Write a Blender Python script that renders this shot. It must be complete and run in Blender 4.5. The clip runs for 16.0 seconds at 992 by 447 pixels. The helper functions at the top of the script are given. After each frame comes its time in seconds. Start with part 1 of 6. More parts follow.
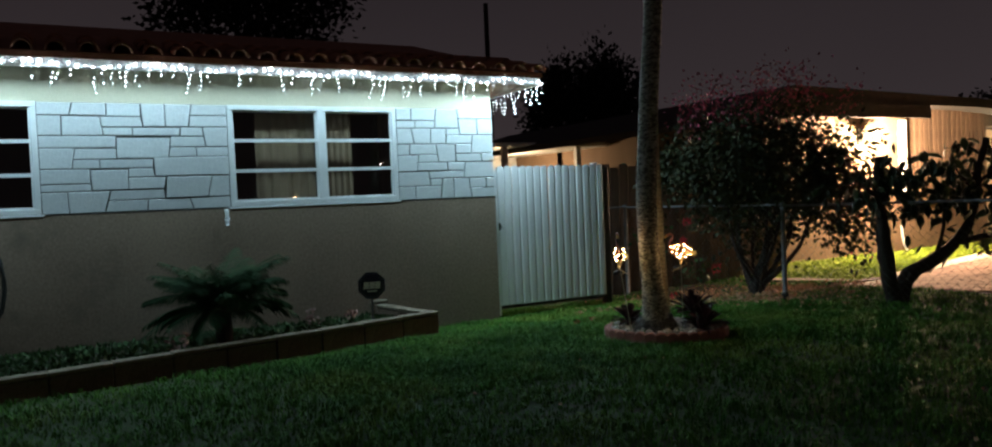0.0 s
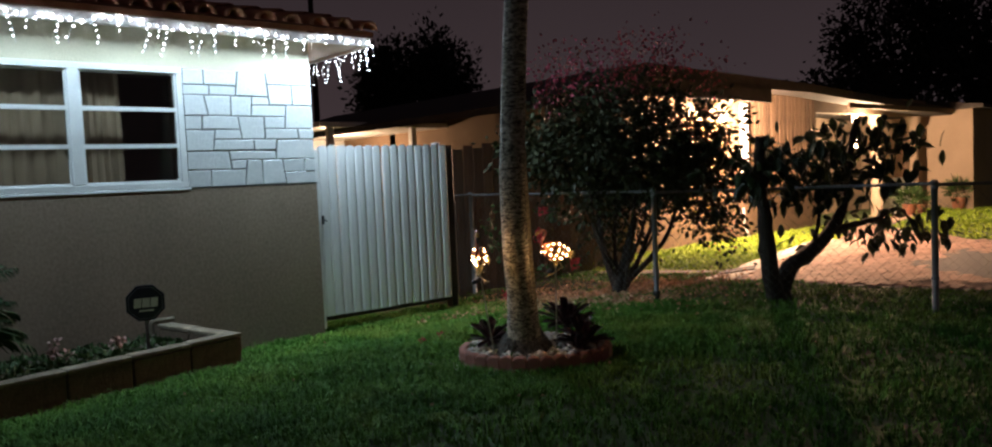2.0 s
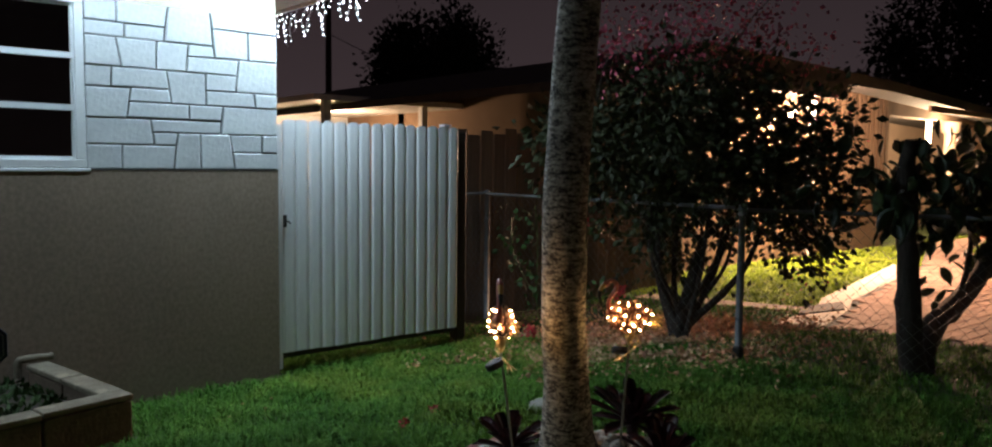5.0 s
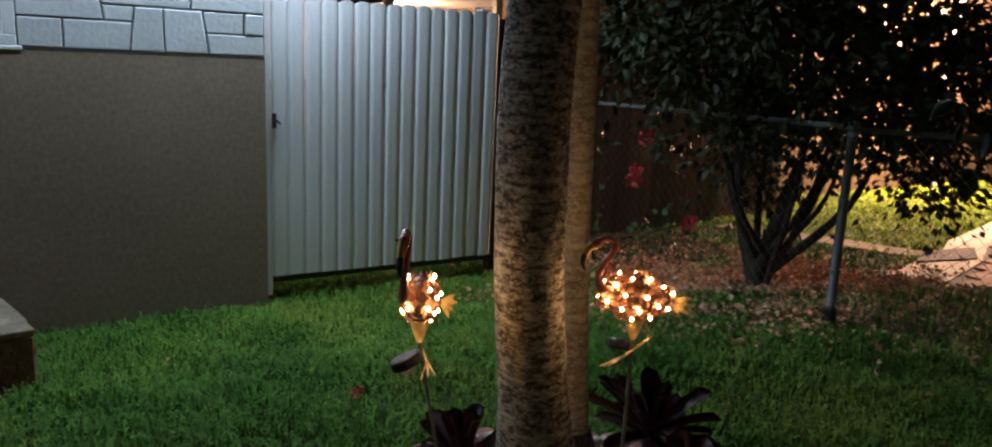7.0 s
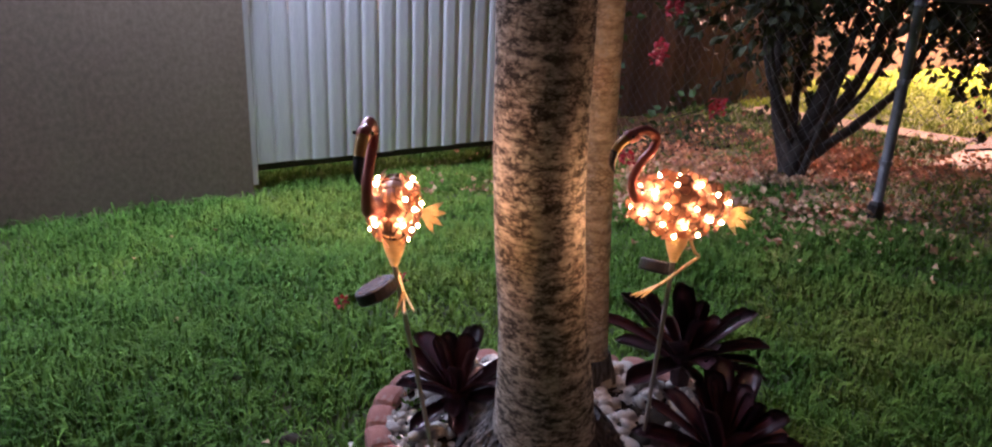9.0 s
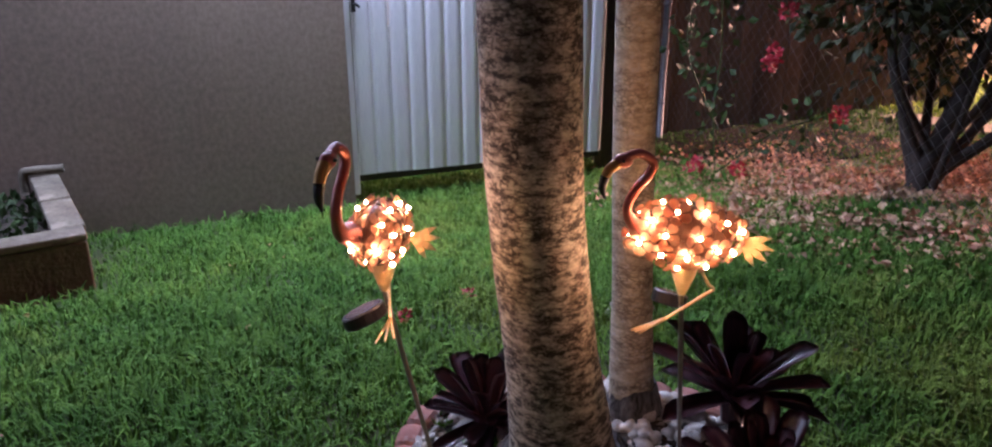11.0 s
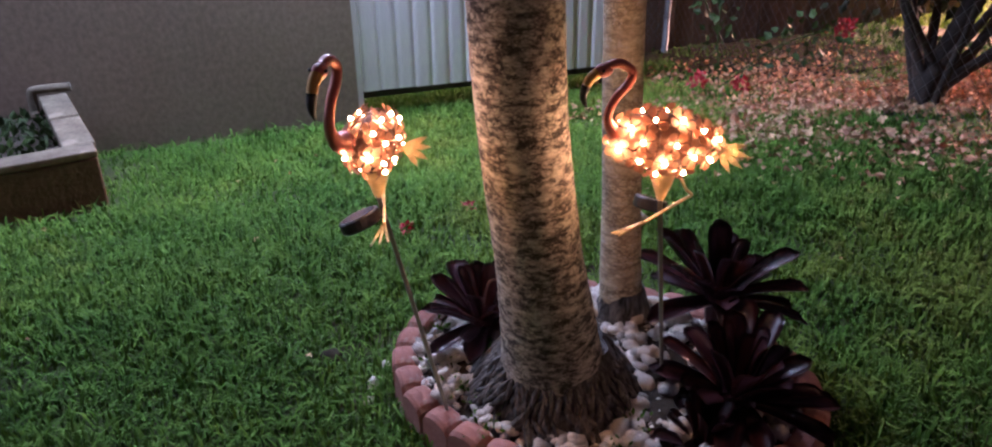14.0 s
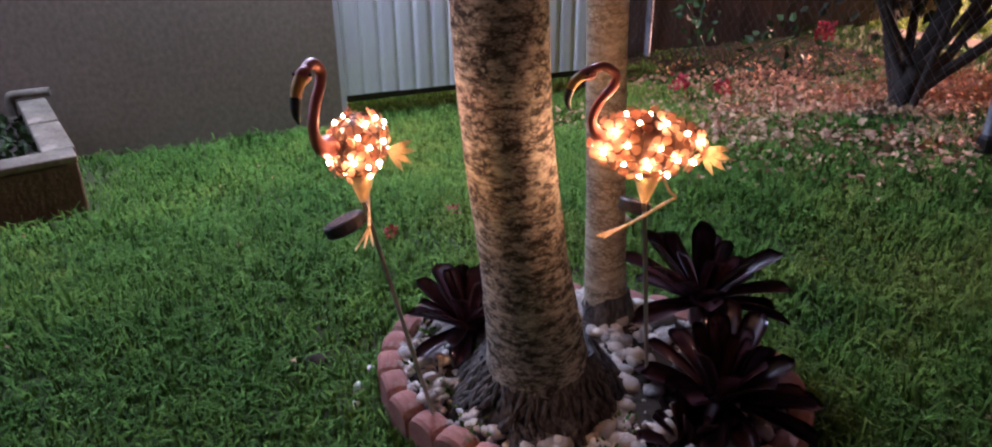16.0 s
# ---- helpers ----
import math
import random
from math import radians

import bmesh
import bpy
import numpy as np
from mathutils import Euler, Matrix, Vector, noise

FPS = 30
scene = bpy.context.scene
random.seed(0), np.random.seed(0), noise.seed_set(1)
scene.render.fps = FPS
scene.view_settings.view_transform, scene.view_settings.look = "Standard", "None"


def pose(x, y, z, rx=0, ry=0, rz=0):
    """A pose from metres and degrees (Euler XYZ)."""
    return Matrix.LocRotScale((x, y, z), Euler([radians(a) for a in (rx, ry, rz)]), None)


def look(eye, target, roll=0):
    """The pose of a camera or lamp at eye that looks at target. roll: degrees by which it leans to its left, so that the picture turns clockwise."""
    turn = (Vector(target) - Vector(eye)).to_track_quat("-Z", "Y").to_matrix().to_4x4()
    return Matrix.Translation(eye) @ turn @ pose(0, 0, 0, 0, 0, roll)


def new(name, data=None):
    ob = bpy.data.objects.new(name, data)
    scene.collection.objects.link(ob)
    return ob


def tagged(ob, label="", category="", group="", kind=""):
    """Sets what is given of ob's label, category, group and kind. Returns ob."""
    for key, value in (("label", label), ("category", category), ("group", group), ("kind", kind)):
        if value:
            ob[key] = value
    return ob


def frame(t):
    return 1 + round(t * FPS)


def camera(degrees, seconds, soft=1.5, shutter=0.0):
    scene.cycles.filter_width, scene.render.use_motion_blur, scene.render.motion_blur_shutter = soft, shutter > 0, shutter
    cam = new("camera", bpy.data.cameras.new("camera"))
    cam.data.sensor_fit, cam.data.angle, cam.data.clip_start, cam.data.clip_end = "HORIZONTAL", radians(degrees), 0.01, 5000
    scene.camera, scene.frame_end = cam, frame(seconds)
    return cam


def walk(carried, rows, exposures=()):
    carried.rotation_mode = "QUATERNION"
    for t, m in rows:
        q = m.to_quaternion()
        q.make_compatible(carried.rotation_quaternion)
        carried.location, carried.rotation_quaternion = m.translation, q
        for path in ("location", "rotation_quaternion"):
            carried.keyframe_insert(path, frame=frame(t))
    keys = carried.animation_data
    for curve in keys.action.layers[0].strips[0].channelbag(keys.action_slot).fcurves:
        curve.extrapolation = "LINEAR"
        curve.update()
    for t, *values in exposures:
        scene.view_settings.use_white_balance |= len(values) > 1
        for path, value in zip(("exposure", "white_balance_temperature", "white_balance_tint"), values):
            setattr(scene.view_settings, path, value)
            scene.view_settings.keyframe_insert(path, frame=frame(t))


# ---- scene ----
cam = camera(64.4, 16.0, soft=2.1)
EXPOSURE = [(0.0, 0.12, 6250, 5), (0.5, 0.44, 6450, 11), (1.5, 0.46, 6600, 16), (2.5, 0.34, 6600, 18), (4.0, 0.25, 6600, 18), (6.5, 0.14, 6600, 19), (7.0, 0.25, 6550, 24), (8.0, 1.2, 6500, 50), (10.5, 1.40, 6000, 52), (12.5, 1.48, 6000, 52), (13.0, 1.65, 6000, 52), (13.5, 1.58, 6000, 52), (14.5, 1.45, 6000, 52), (16.0, 1.40, 6000, 52)]
SKY, ICICLE, PORCH, PATIO, STREET, LED, FLAME = 0.86, 19.5, 1600.0, 150.0, 50.0, 21.0, 175.0
PATH = [
    (0, (-4.139, -7.573, 1.362), (-3.179, -5.819, 1.294), -2.4),
    (0.5, (-3.943, -7.276, 1.351), (-2.813, -5.628, 1.258), -2.3),
    (1, (-3.79, -7.01, 1.373), (-2.622, -5.389, 1.27), -1.7),
    (1.5, (-3.663, -6.619, 1.394), (-2.407, -5.066, 1.288), -2.3),
    (2, (-3.388, -6.331, 1.354), (-2.081, -4.822, 1.234), -2.5),
    (2.5, (-3.194, -6.102, 1.367), (-1.879, -4.601, 1.232), -0.4),
    (3, (-3.007, -5.798, 1.409), (-1.678, -4.311, 1.265), 1.1),
    (3.5, (-2.762, -5.557, 1.401), (-1.424, -4.078, 1.256), 0.9),
    (4, (-2.58, -5.339, 1.43), (-1.268, -3.836, 1.289), 1.1),
    (4.2, (-2.512, -5.206, 1.42), (-1.213, -3.691, 1.28), 0.9),
    (6.3, (-1.543, -4.443, 1.426), (-0.286, -2.899, 1.236), 0.8),
    (6.5, (-1.44, -4.379, 1.41), (-0.233, -2.798, 1.2), 0.7),
    (7, (-1.243, -4.259, 1.374), (-0.179, -2.612, 0.981), 2.5),
    (7.5, (-1.139, -4.064, 1.314), (-0.113, -2.463, 0.693), 2.7),
    (8, (-1.088, -3.931, 1.299), (-0.056, -2.349, 0.642), 2.7),
    (8.2, (-1.076, -3.915, 1.293), (-0.049, -2.336, 0.618), 2.8),
    (10.3, (-0.811, -3.963, 1.313), (0.073, -2.296, 0.648), 1.8),
    (10.5, (-0.782, -3.972, 1.315), (-0.016, -2.249, 0.648), 0.7),
    (11, (-0.766, -3.977, 1.316), (-0.075, -2.226, 0.642), -0.1),
    (11.5, (-0.763, -3.988, 1.324), (-0.087, -2.23, 0.651), -0.4),
    (12, (-0.753, -4.012, 1.334), (-0.098, -2.261, 0.622), -0.7),
    (12.5, (-0.755, -4.044, 1.32), (-0.122, -2.345, 0.475), -0.3),
    (13, (-0.753, -4.048, 1.323), (-0.122, -2.36, 0.456), -0.4),
    (13.5, (-0.752, -4.047, 1.323), (-0.121, -2.358, 0.458), -0.7),
    (14, (-0.757, -4.053, 1.322), (-0.119, -2.365, 0.46), -0.7),
    (14.5, (-0.758, -4.057, 1.323), (-0.11, -2.373, 0.461), -0.8),
    (15, (-0.754, -4.056, 1.324), (-0.098, -2.375, 0.463), -0.8),
    (15.5, (-0.758, -4.054, 1.325), (-0.093, -2.375, 0.464), -0.7),
    (16, (-0.759, -4.053, 1.322), (-0.082, -2.377, 0.468), -0.5),
]
walk(cam, [(t, look(eye, target, roll)) for t, eye, target, roll in PATH], EXPOSURE)

# ---- world and lamps ----
world = bpy.data.worlds.new("night_sky")
scene.world = world
world.use_nodes = True
wn, wl = world.node_tree.nodes, world.node_tree.links
wbg = wn["Background"]
wtc = wn.new("ShaderNodeTexCoord")
wsep = wn.new("ShaderNodeSeparateXYZ")
wramp = wn.new("ShaderNodeValToRGB")
wnoise = wn.new("ShaderNodeTexNoise")
wnoise.inputs["Scale"].default_value = 2.2
wadd = wn.new("ShaderNodeMath")
wadd.operation = "MULTIPLY_ADD"
wadd.inputs[1].default_value = 0.14
wl.new(wtc.outputs["Generated"], wsep.inputs[0])
wl.new(wtc.outputs["Generated"], wnoise.inputs["Vector"])
wl.new(wnoise.outputs["Fac"], wadd.inputs[0])
wl.new(wsep.outputs["Z"], wadd.inputs[2])
wl.new(wadd.outputs[0], wramp.inputs["Fac"])
wramp.color_ramp.elements[0].position = 0.02
wramp.color_ramp.elements[0].color = (0.046, 0.034, 0.036, 1)
wramp.color_ramp.elements[1].position = 0.55
wramp.color_ramp.elements[1].color = (0.010, 0.0075, 0.0095, 1)
wl.new(wramp.outputs["Color"], wbg.inputs["Color"])
wbg.inputs["Strength"].default_value = SKY


def lamp(name, kind, place, color, energy, size=0.05, aim=None, size_y=None):
    data = bpy.data.lights.new(name, kind)
    data.color, data.energy = color, energy
    ob = new(name, data)
    if kind == "AREA":
        data.shape, data.size, data.size_y = "RECTANGLE", size, size_y or size
    else:
        data.shadow_soft_size = size
    ob.matrix_world = look(place, aim) if aim else Matrix.Translation(place)
    return ob


COOL = (0.62, 0.87, 1.0)
WARM = (1.0, 0.62, 0.38)
for i, share in enumerate((0.78, 0.75, 0.60, 0.48, 0.40, 0.56, 1.02)):
    lamp("string_light_glow", "AREA", (-7.2 + 1.2 * i, -0.30, 2.54), COOL, ICICLE * share, 1.15, (-7.2 + 1.2 * i, -0.55, 1.0), 0.06)
lamp("string_light_glow", "AREA", (0.3, -0.1, 2.5), COOL, ICICLE * 1.15, 0.5, (0.1, -1.3, 1.0), 0.06)
lamp("porch_bulb", "POINT", (7.75, 0.74, 2.06), WARM, PORCH, 0.07)
lamp("door_bulb", "POINT", (13.4, 1.12, 2.0), (1.0, 0.72, 0.42), PORCH * 0.27, 0.08)
lamp("patio_bulb", "POINT", (4.2, 7.2, 1.95), (1.0, 0.66, 0.38), PATIO, 0.06)
lamp("street_bulb", "POINT", (9.0, -27.9, 3.1), (1.0, 0.84, 0.70), STREET, 0.2)

# ---- materials ----


def nodes(name):
    m = bpy.data.materials.new(name)
    m.use_nodes = True
    return m, m.node_tree.nodes, m.node_tree.links, m.node_tree.nodes["Principled BSDF"]


def surface(name, a, b, scale=8.0, rough=0.7, metal=0.0, bump=0.3, fine=60.0, stretch=(1, 1, 1), per=0.0, c=None, spec=0.5):
    """Two colours mixed by a coarse and a fine noise, with relief; per: how far each object or island varies; c: a sparse third colour of stains."""
    m, n, l, bsdf = nodes(name)
    tc = n.new("ShaderNodeTexCoord")
    mp = n.new("ShaderNodeMapping")
    mp.inputs["Scale"].default_value = stretch
    l.new(tc.outputs["Object"], mp.inputs["Vector"])
    n1 = n.new("ShaderNodeTexNoise")
    n1.inputs["Scale"].default_value, n1.inputs["Detail"].default_value = scale, 6
    n2 = n.new("ShaderNodeTexNoise")
    n2.inputs["Scale"].default_value, n2.inputs["Detail"].default_value = fine, 4
    for k in (n1, n2):
        l.new(mp.outputs["Vector"], k.inputs["Vector"])
    s = n.new("ShaderNodeMath")
    s.operation = "MULTIPLY_ADD"
    s.inputs[1].default_value = 0.45
    l.new(n2.outputs["Fac"], s.inputs[0])
    s2 = n.new("ShaderNodeMath")
    s2.operation = "MULTIPLY"
    s2.inputs[1].default_value = 0.55
    l.new(n1.outputs["Fac"], s2.inputs[0])
    l.new(s2.outputs[0], s.inputs[2])
    ramp = n.new("ShaderNodeValToRGB")
    ramp.color_ramp.elements[0].position, ramp.color_ramp.elements[1].position = 0.36, 0.64
    ramp.color_ramp.elements[0].color, ramp.color_ramp.elements[1].color = (*a, 1), (*b, 1)
    l.new(s.outputs[0], ramp.inputs["Fac"])
    col = ramp.outputs["Color"]
    if c:
        n3 = n.new("ShaderNodeTexNoise")
        n3.inputs["Scale"].default_value, n3.inputs["Detail"].default_value = scale * 0.6, 8
        n3.inputs["Roughness"].default_value = 0.7
        l.new(mp.outputs["Vector"], n3.inputs["Vector"])
        r3 = n.new("ShaderNodeValToRGB")
        r3.color_ramp.elements[0].position, r3.color_ramp.elements[1].position = 0.52, 0.62
        l.new(n3.outputs["Fac"], r3.inputs["Fac"])
        mx = n.new("ShaderNodeMix")
        mx.data_type = "RGBA"
        l.new(r3.outputs["Color"], mx.inputs[0])
        l.new(col, mx.inputs[6])
        mx.inputs[7].default_value = (*c, 1)
        col = mx.outputs[2]
    if per:
        oi = n.new("ShaderNodeObjectInfo")
        ge = n.new("ShaderNodeNewGeometry")
        ad = n.new("ShaderNodeMath")
        l.new(oi.outputs["Random"], ad.inputs[0])
        l.new(ge.outputs["Random Per Island"], ad.inputs[1])
        fr = n.new("ShaderNodeMath")
        fr.operation = "FRACT"
        l.new(ad.outputs[0], fr.inputs[0])
        mr = n.new("ShaderNodeMapRange")
        mr.inputs["To Min"].default_value, mr.inputs["To Max"].default_value = 1 - per, 1 + per
        l.new(fr.outputs[0], mr.inputs["Value"])
        hs = n.new("ShaderNodeHueSaturation")
        l.new(mr.outputs[0], hs.inputs["Value"])
        l.new(col, hs.inputs["Color"])
        col = hs.outputs["Color"]
    l.new(col, bsdf.inputs["Base Color"])
    bsdf.inputs["Roughness"].default_value, bsdf.inputs["Metallic"].default_value = rough, metal
    bsdf.inputs["Specular IOR Level"].default_value = spec
    if bump:
        bp = n.new("ShaderNodeBump")
        bp.inputs["Strength"].default_value, bp.inputs["Distance"].default_value = bump, 0.01
        l.new(s.outputs[0], bp.inputs["Height"])
        l.new(bp.outputs["Normal"], bsdf.inputs["Normal"])
    return m


def glow(name, color, strength):
    m, n, l, bsdf = nodes(name)
    bsdf.inputs["Base Color"].default_value = (*color, 1)
    bsdf.inputs["Emission Color"].default_value = (*color, 1)
    bsdf.inputs["Emission Strength"].default_value = strength
    return m


stucco = surface("tan_stucco", (0.200, 0.147, 0.106), (0.335, 0.250, 0.184), 0.8, 0.92, 0, 0.07, 45, stretch=(1, 1, 0.8), c=(0.170, 0.128, 0.094))
frieze_paint = surface("beige_stucco", (0.54, 0.505, 0.375), (0.62, 0.58, 0.44), 2, 0.9, 0, 0.4, 80)
white_stone = surface("white_painted_stone", (0.50, 0.53, 0.545), (0.60, 0.625, 0.63), 5, 0.75, 0, 0.6, 40, per=0.05)
joint = surface("grey_mortar", (0.07, 0.07, 0.07), (0.11, 0.11, 0.105), 20, 0.95)
white_paint = surface("white_paint", (0.64, 0.67, 0.68), (0.73, 0.75, 0.75), 6, 0.5, 0, 0.08, 60)
white_metal = surface("weathered_white_metal", (0.62, 0.64, 0.66), (0.76, 0.77, 0.78), 2.5, 0.45, 0.0, 0.15, 30, stretch=(6, 6, 0.6), per=0.04, c=(0.58, 0.58, 0.57))
dark_metal = surface("dark_painted_metal", (0.012, 0.012, 0.012), (0.03, 0.028, 0.026), 10, 0.5, 0.3, 0.1)
zinc = surface("galvanised_steel", (0.12, 0.128, 0.136), (0.20, 0.21, 0.22), 12, 0.6, 0.5, 0.1, 60)
wire_zinc = surface("worn_zinc_wire", (0.10, 0.10, 0.10), (0.18, 0.18, 0.175), 12, 0.55, 0.3, 0.1, 60)
terracotta = surface("terracotta_tile", (0.27, 0.105, 0.060), (0.42, 0.18, 0.105), 6, 0.8, 0, 0.4, 50, per=0.2)
red_brick = surface("pink_terracotta_edging", (0.27, 0.105, 0.080), (0.37, 0.165, 0.130), 11, 0.9, 0, 0.5, 70, per=0.12, c=(0.44, 0.36, 0.31))
block = surface("concrete_block", (0.085, 0.058, 0.039), (0.15, 0.107, 0.074), 7, 0.95, 0, 0.8, 60, per=0.12, c=(0.06, 0.045, 0.03))
cap_paint = surface("pale_painted_concrete", (0.11, 0.092, 0.066), (0.19, 0.162, 0.118), 9, 0.9, 0, 0.6, 60, c=(0.26, 0.22, 0.165), spec=0.2)
concrete = surface("pale_concrete", (0.42, 0.38, 0.33), (0.55, 0.50, 0.44), 4, 0.9, 0, 0.3, 60, c=(0.36, 0.32, 0.27))
paver = surface("red_paver", (0.26, 0.155, 0.12), (0.40, 0.26, 0.20), 7, 0.9, 0, 0.4, 60, per=0.22)
soil = surface("dark_soil", (0.018, 0.013, 0.008), (0.05, 0.036, 0.022), 9, 1.0, 0, 0.9, 50)
# near-black ground colour that stands for the shade by the fence
fence_shade = surface("fence_shade_ground", (0.009, 0.009, 0.006), (0.026, 0.023, 0.015), 14, 1.0, 0, 0.9, 50, spec=0.04)
turf = surface("turf_ground", (0.022, 0.042, 0.008), (0.044, 0.078, 0.015), 5, 1.0, 0, 0.9, 60, c=(0.05, 0.045, 0.02))
board = surface("weathered_wood_board", (0.07, 0.042, 0.026), (0.13, 0.082, 0.052), 5, 0.85, 0, 0.6, 40, stretch=(6, 6, 0.5), per=0.25)
roof_dark = surface("dark_shingle", (0.030, 0.026, 0.024), (0.055, 0.046, 0.042), 8, 0.9, 0, 0.4)
peach_wall = surface("peach_stucco", (0.14, 0.092, 0.058), (0.19, 0.126, 0.080), 2, 0.9, 0, 0.4, 70)
cream_wall = surface("cream_stucco", (0.26, 0.19, 0.135), (0.33, 0.24, 0.175), 2, 0.9, 0, 0.3, 70)
slat_paint = surface("tan_siding_paint", (0.15, 0.10, 0.064), (0.23, 0.155, 0.10), 3, 0.85, 0, 0.3, 60, per=0.25)
drape = surface("beige_curtain", (0.20, 0.15, 0.10), (0.28, 0.215, 0.145), 4, 0.95, 0, 0.2, 80, stretch=(4, 1, 0.6))
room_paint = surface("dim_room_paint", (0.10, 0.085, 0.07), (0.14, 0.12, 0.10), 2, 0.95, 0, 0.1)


def glass_mat():
    m, n, l, bsdf = nodes("window_glass")
    out = n["Material Output"]
    tr, gl, mx, lw = n.new("ShaderNodeBsdfTransparent"), n.new("ShaderNodeBsdfGlossy"), n.new("ShaderNodeMixShader"), n.new("ShaderNodeFresnel")
    tr.inputs["Color"].default_value = (0.88, 0.88, 0.86, 1)
    gl.inputs["Roughness"].default_value = 0.02
    lw.inputs["IOR"].default_value = 1.5
    l.new(lw.outputs[0], mx.inputs[0])
    l.new(tr.outputs[0], mx.inputs[1])
    l.new(gl.outputs[0], mx.inputs[2])
    l.new(mx.outputs[0], out.inputs["Surface"])
    return m


glass = glass_mat()

# ---- builders ----


def mesh_of(name, bm, material, smooth=False):
    me = bpy.data.meshes.new(name)
    bm.to_mesh(me)
    bm.free()
    for m in material if isinstance(material, (list, tuple)) else [material]:
        me.materials.append(m)
    if smooth:
        me.polygons.foreach_set("use_smooth", [True] * len(me.polygons))
    return me


def part(name, bm, material, parent=None, label="", smooth=False):
    ob = new(name, mesh_of(name, bm, material, smooth))
    ob.parent = parent
    if label:
        ob["label"] = label
    return ob


def thing(name, label, category, group="", place=(0, 0, 0), turn=0.0):
    ob = new(name)
    ob.matrix_world = pose(*place, 0, 0, turn)
    ob.empty_display_size = 0.1
    return tagged(ob, label, category, group)


def box(bm, x0, x1, y0, y1, z0, z1, bevel=0.0):
    vs = [bm.verts.new((x, y, z)) for x in (x0, x1) for y in (y0, y1) for z in (z0, z1)]
    fs = [bm.faces.new([vs[i] for i in f]) for f in ((0, 1, 3, 2), (4, 6, 7, 5), (0, 4, 5, 1), (2, 3, 7, 6), (0, 2, 6, 4), (1, 5, 7, 3))]
    if bevel:
        es = list({e for f in fs for e in f.edges})
        bmesh.ops.bevel(bm, geom=es, offset=bevel, segments=2, affect="EDGES", profile=0.5)
    return bm


def boxes(*rows, bevel=0.0):
    bm = bmesh.new()
    for r in rows:
        box(bm, *r, bevel=bevel)
    return bm


def tube(bm, pts, radii, sides=8, cap=True):
    """A tube through the points, round, with its own radius at each."""
    pts = [Vector(p) for p in pts]
    if not isinstance(radii, (list, tuple)):
        radii = [radii] * len(pts)
    rings, side = [], None
    for i, p in enumerate(pts):
        d = (pts[min(i + 1, len(pts) - 1)] - pts[max(i - 1, 0)]).normalized()
        if side is None:
            side = d.cross((0, 0, 1)) if abs(d.z) < 0.95 else d.cross((0, 1, 0))
        side = (side - d * side.dot(d)).normalized()
        up = side.cross(d)
        rings.append([bm.verts.new(p + (side * math.cos(a) + up * math.sin(a)) * radii[i]) for a in (2 * math.pi * k / sides for k in range(sides))])
    for r, s in zip(rings, rings[1:]):
        for k in range(sides):
            bm.faces.new((r[k], r[(k + 1) % sides], s[(k + 1) % sides], s[k]))
    if cap:
        bm.faces.new(rings[0])
        bm.faces.new(rings[-1][::-1])
    return bm


def curve_points(pts, steps=6):
    """A smooth line (Catmull-Rom) through the points."""
    p = [Vector(q) for q in pts]
    p = [2 * p[0] - p[1], *p, 2 * p[-1] - p[-2]]
    out = []
    for a, b, c, d in zip(p, p[1:], p[2:], p[3:]):
        for i in range(steps):
            t = i / steps
            out.append(0.5 * (2 * b + (c - a) * t + (2 * a - 5 * b + 4 * c - d) * t * t + (3 * b - a - 3 * c + d) * t ** 3))
    return out + [p[-2]]


def ball(bm, place, r, u=10, v=7, squash=(1, 1, 1)):
    return bmesh.ops.create_uvsphere(bm, u_segments=u, v_segments=v, radius=r, matrix=Matrix.Translation(place) @ Matrix.Diagonal((*squash, 1)))


def soup(name, verts, faces, material, kind="stuff", label="", category="", parent=None, smooth=False):
    me = bpy.data.meshes.new(name)
    me.from_pydata(verts.tolist() if hasattr(verts, "tolist") else verts, [], faces.tolist() if hasattr(faces, "tolist") else faces)
    for m in material if isinstance(material, (list, tuple)) else [material]:
        me.materials.append(m)
    ob = new(name, me)
    ob.parent = parent
    return tagged(ob, label, category, "", kind)


def ground_z(x, y):
    """The lawn climbs a hand's width away from the house and lies flat beyond."""
    s = np.clip(-np.asarray(y, float) / 2.2, 0, 1)
    far = np.clip((np.asarray(x, float) - 3.0) / 3.0, 0, 1)
    return 0.2 * s * s * (3 - 2 * s) * (1 - 0.3 * far) + 0.10 * far * (1 - s)


# ---- ground ----
def grid_axis(lo, hi, step, far):
    mid = np.arange(lo, hi + step / 2, step)
    return np.concatenate([[-far, -far / 4, lo - 12, lo - 4], mid, [hi + 4, hi + 12, far / 4, far]])


gx, gy = grid_axis(-7, 8, 0.25, 400), grid_axis(-10, 4, 0.25, 400)
GX, GY = np.meshgrid(gx, gy, indexing="ij")
GZ = ground_z(GX, GY) + 0.012 * np.sin(GX * 2.3 + 1) * np.sin(GY * 1.9) * (np.abs(GY + 4) < 4)
nx, ny = len(gx), len(gy)
idx = np.arange(nx * ny).reshape(nx, ny)
gf = np.stack([idx[:-1, :-1], idx[1:, :-1], idx[1:, 1:], idx[:-1, 1:]], -1).reshape(-1, 4)
ground = soup("ground", np.stack([GX, GY, GZ], -1).reshape(-1, 3), gf, turf, "structure", "dark turf ground of a front garden at night", "ground")
for p in ground.data.polygons:
    p.use_smooth = True

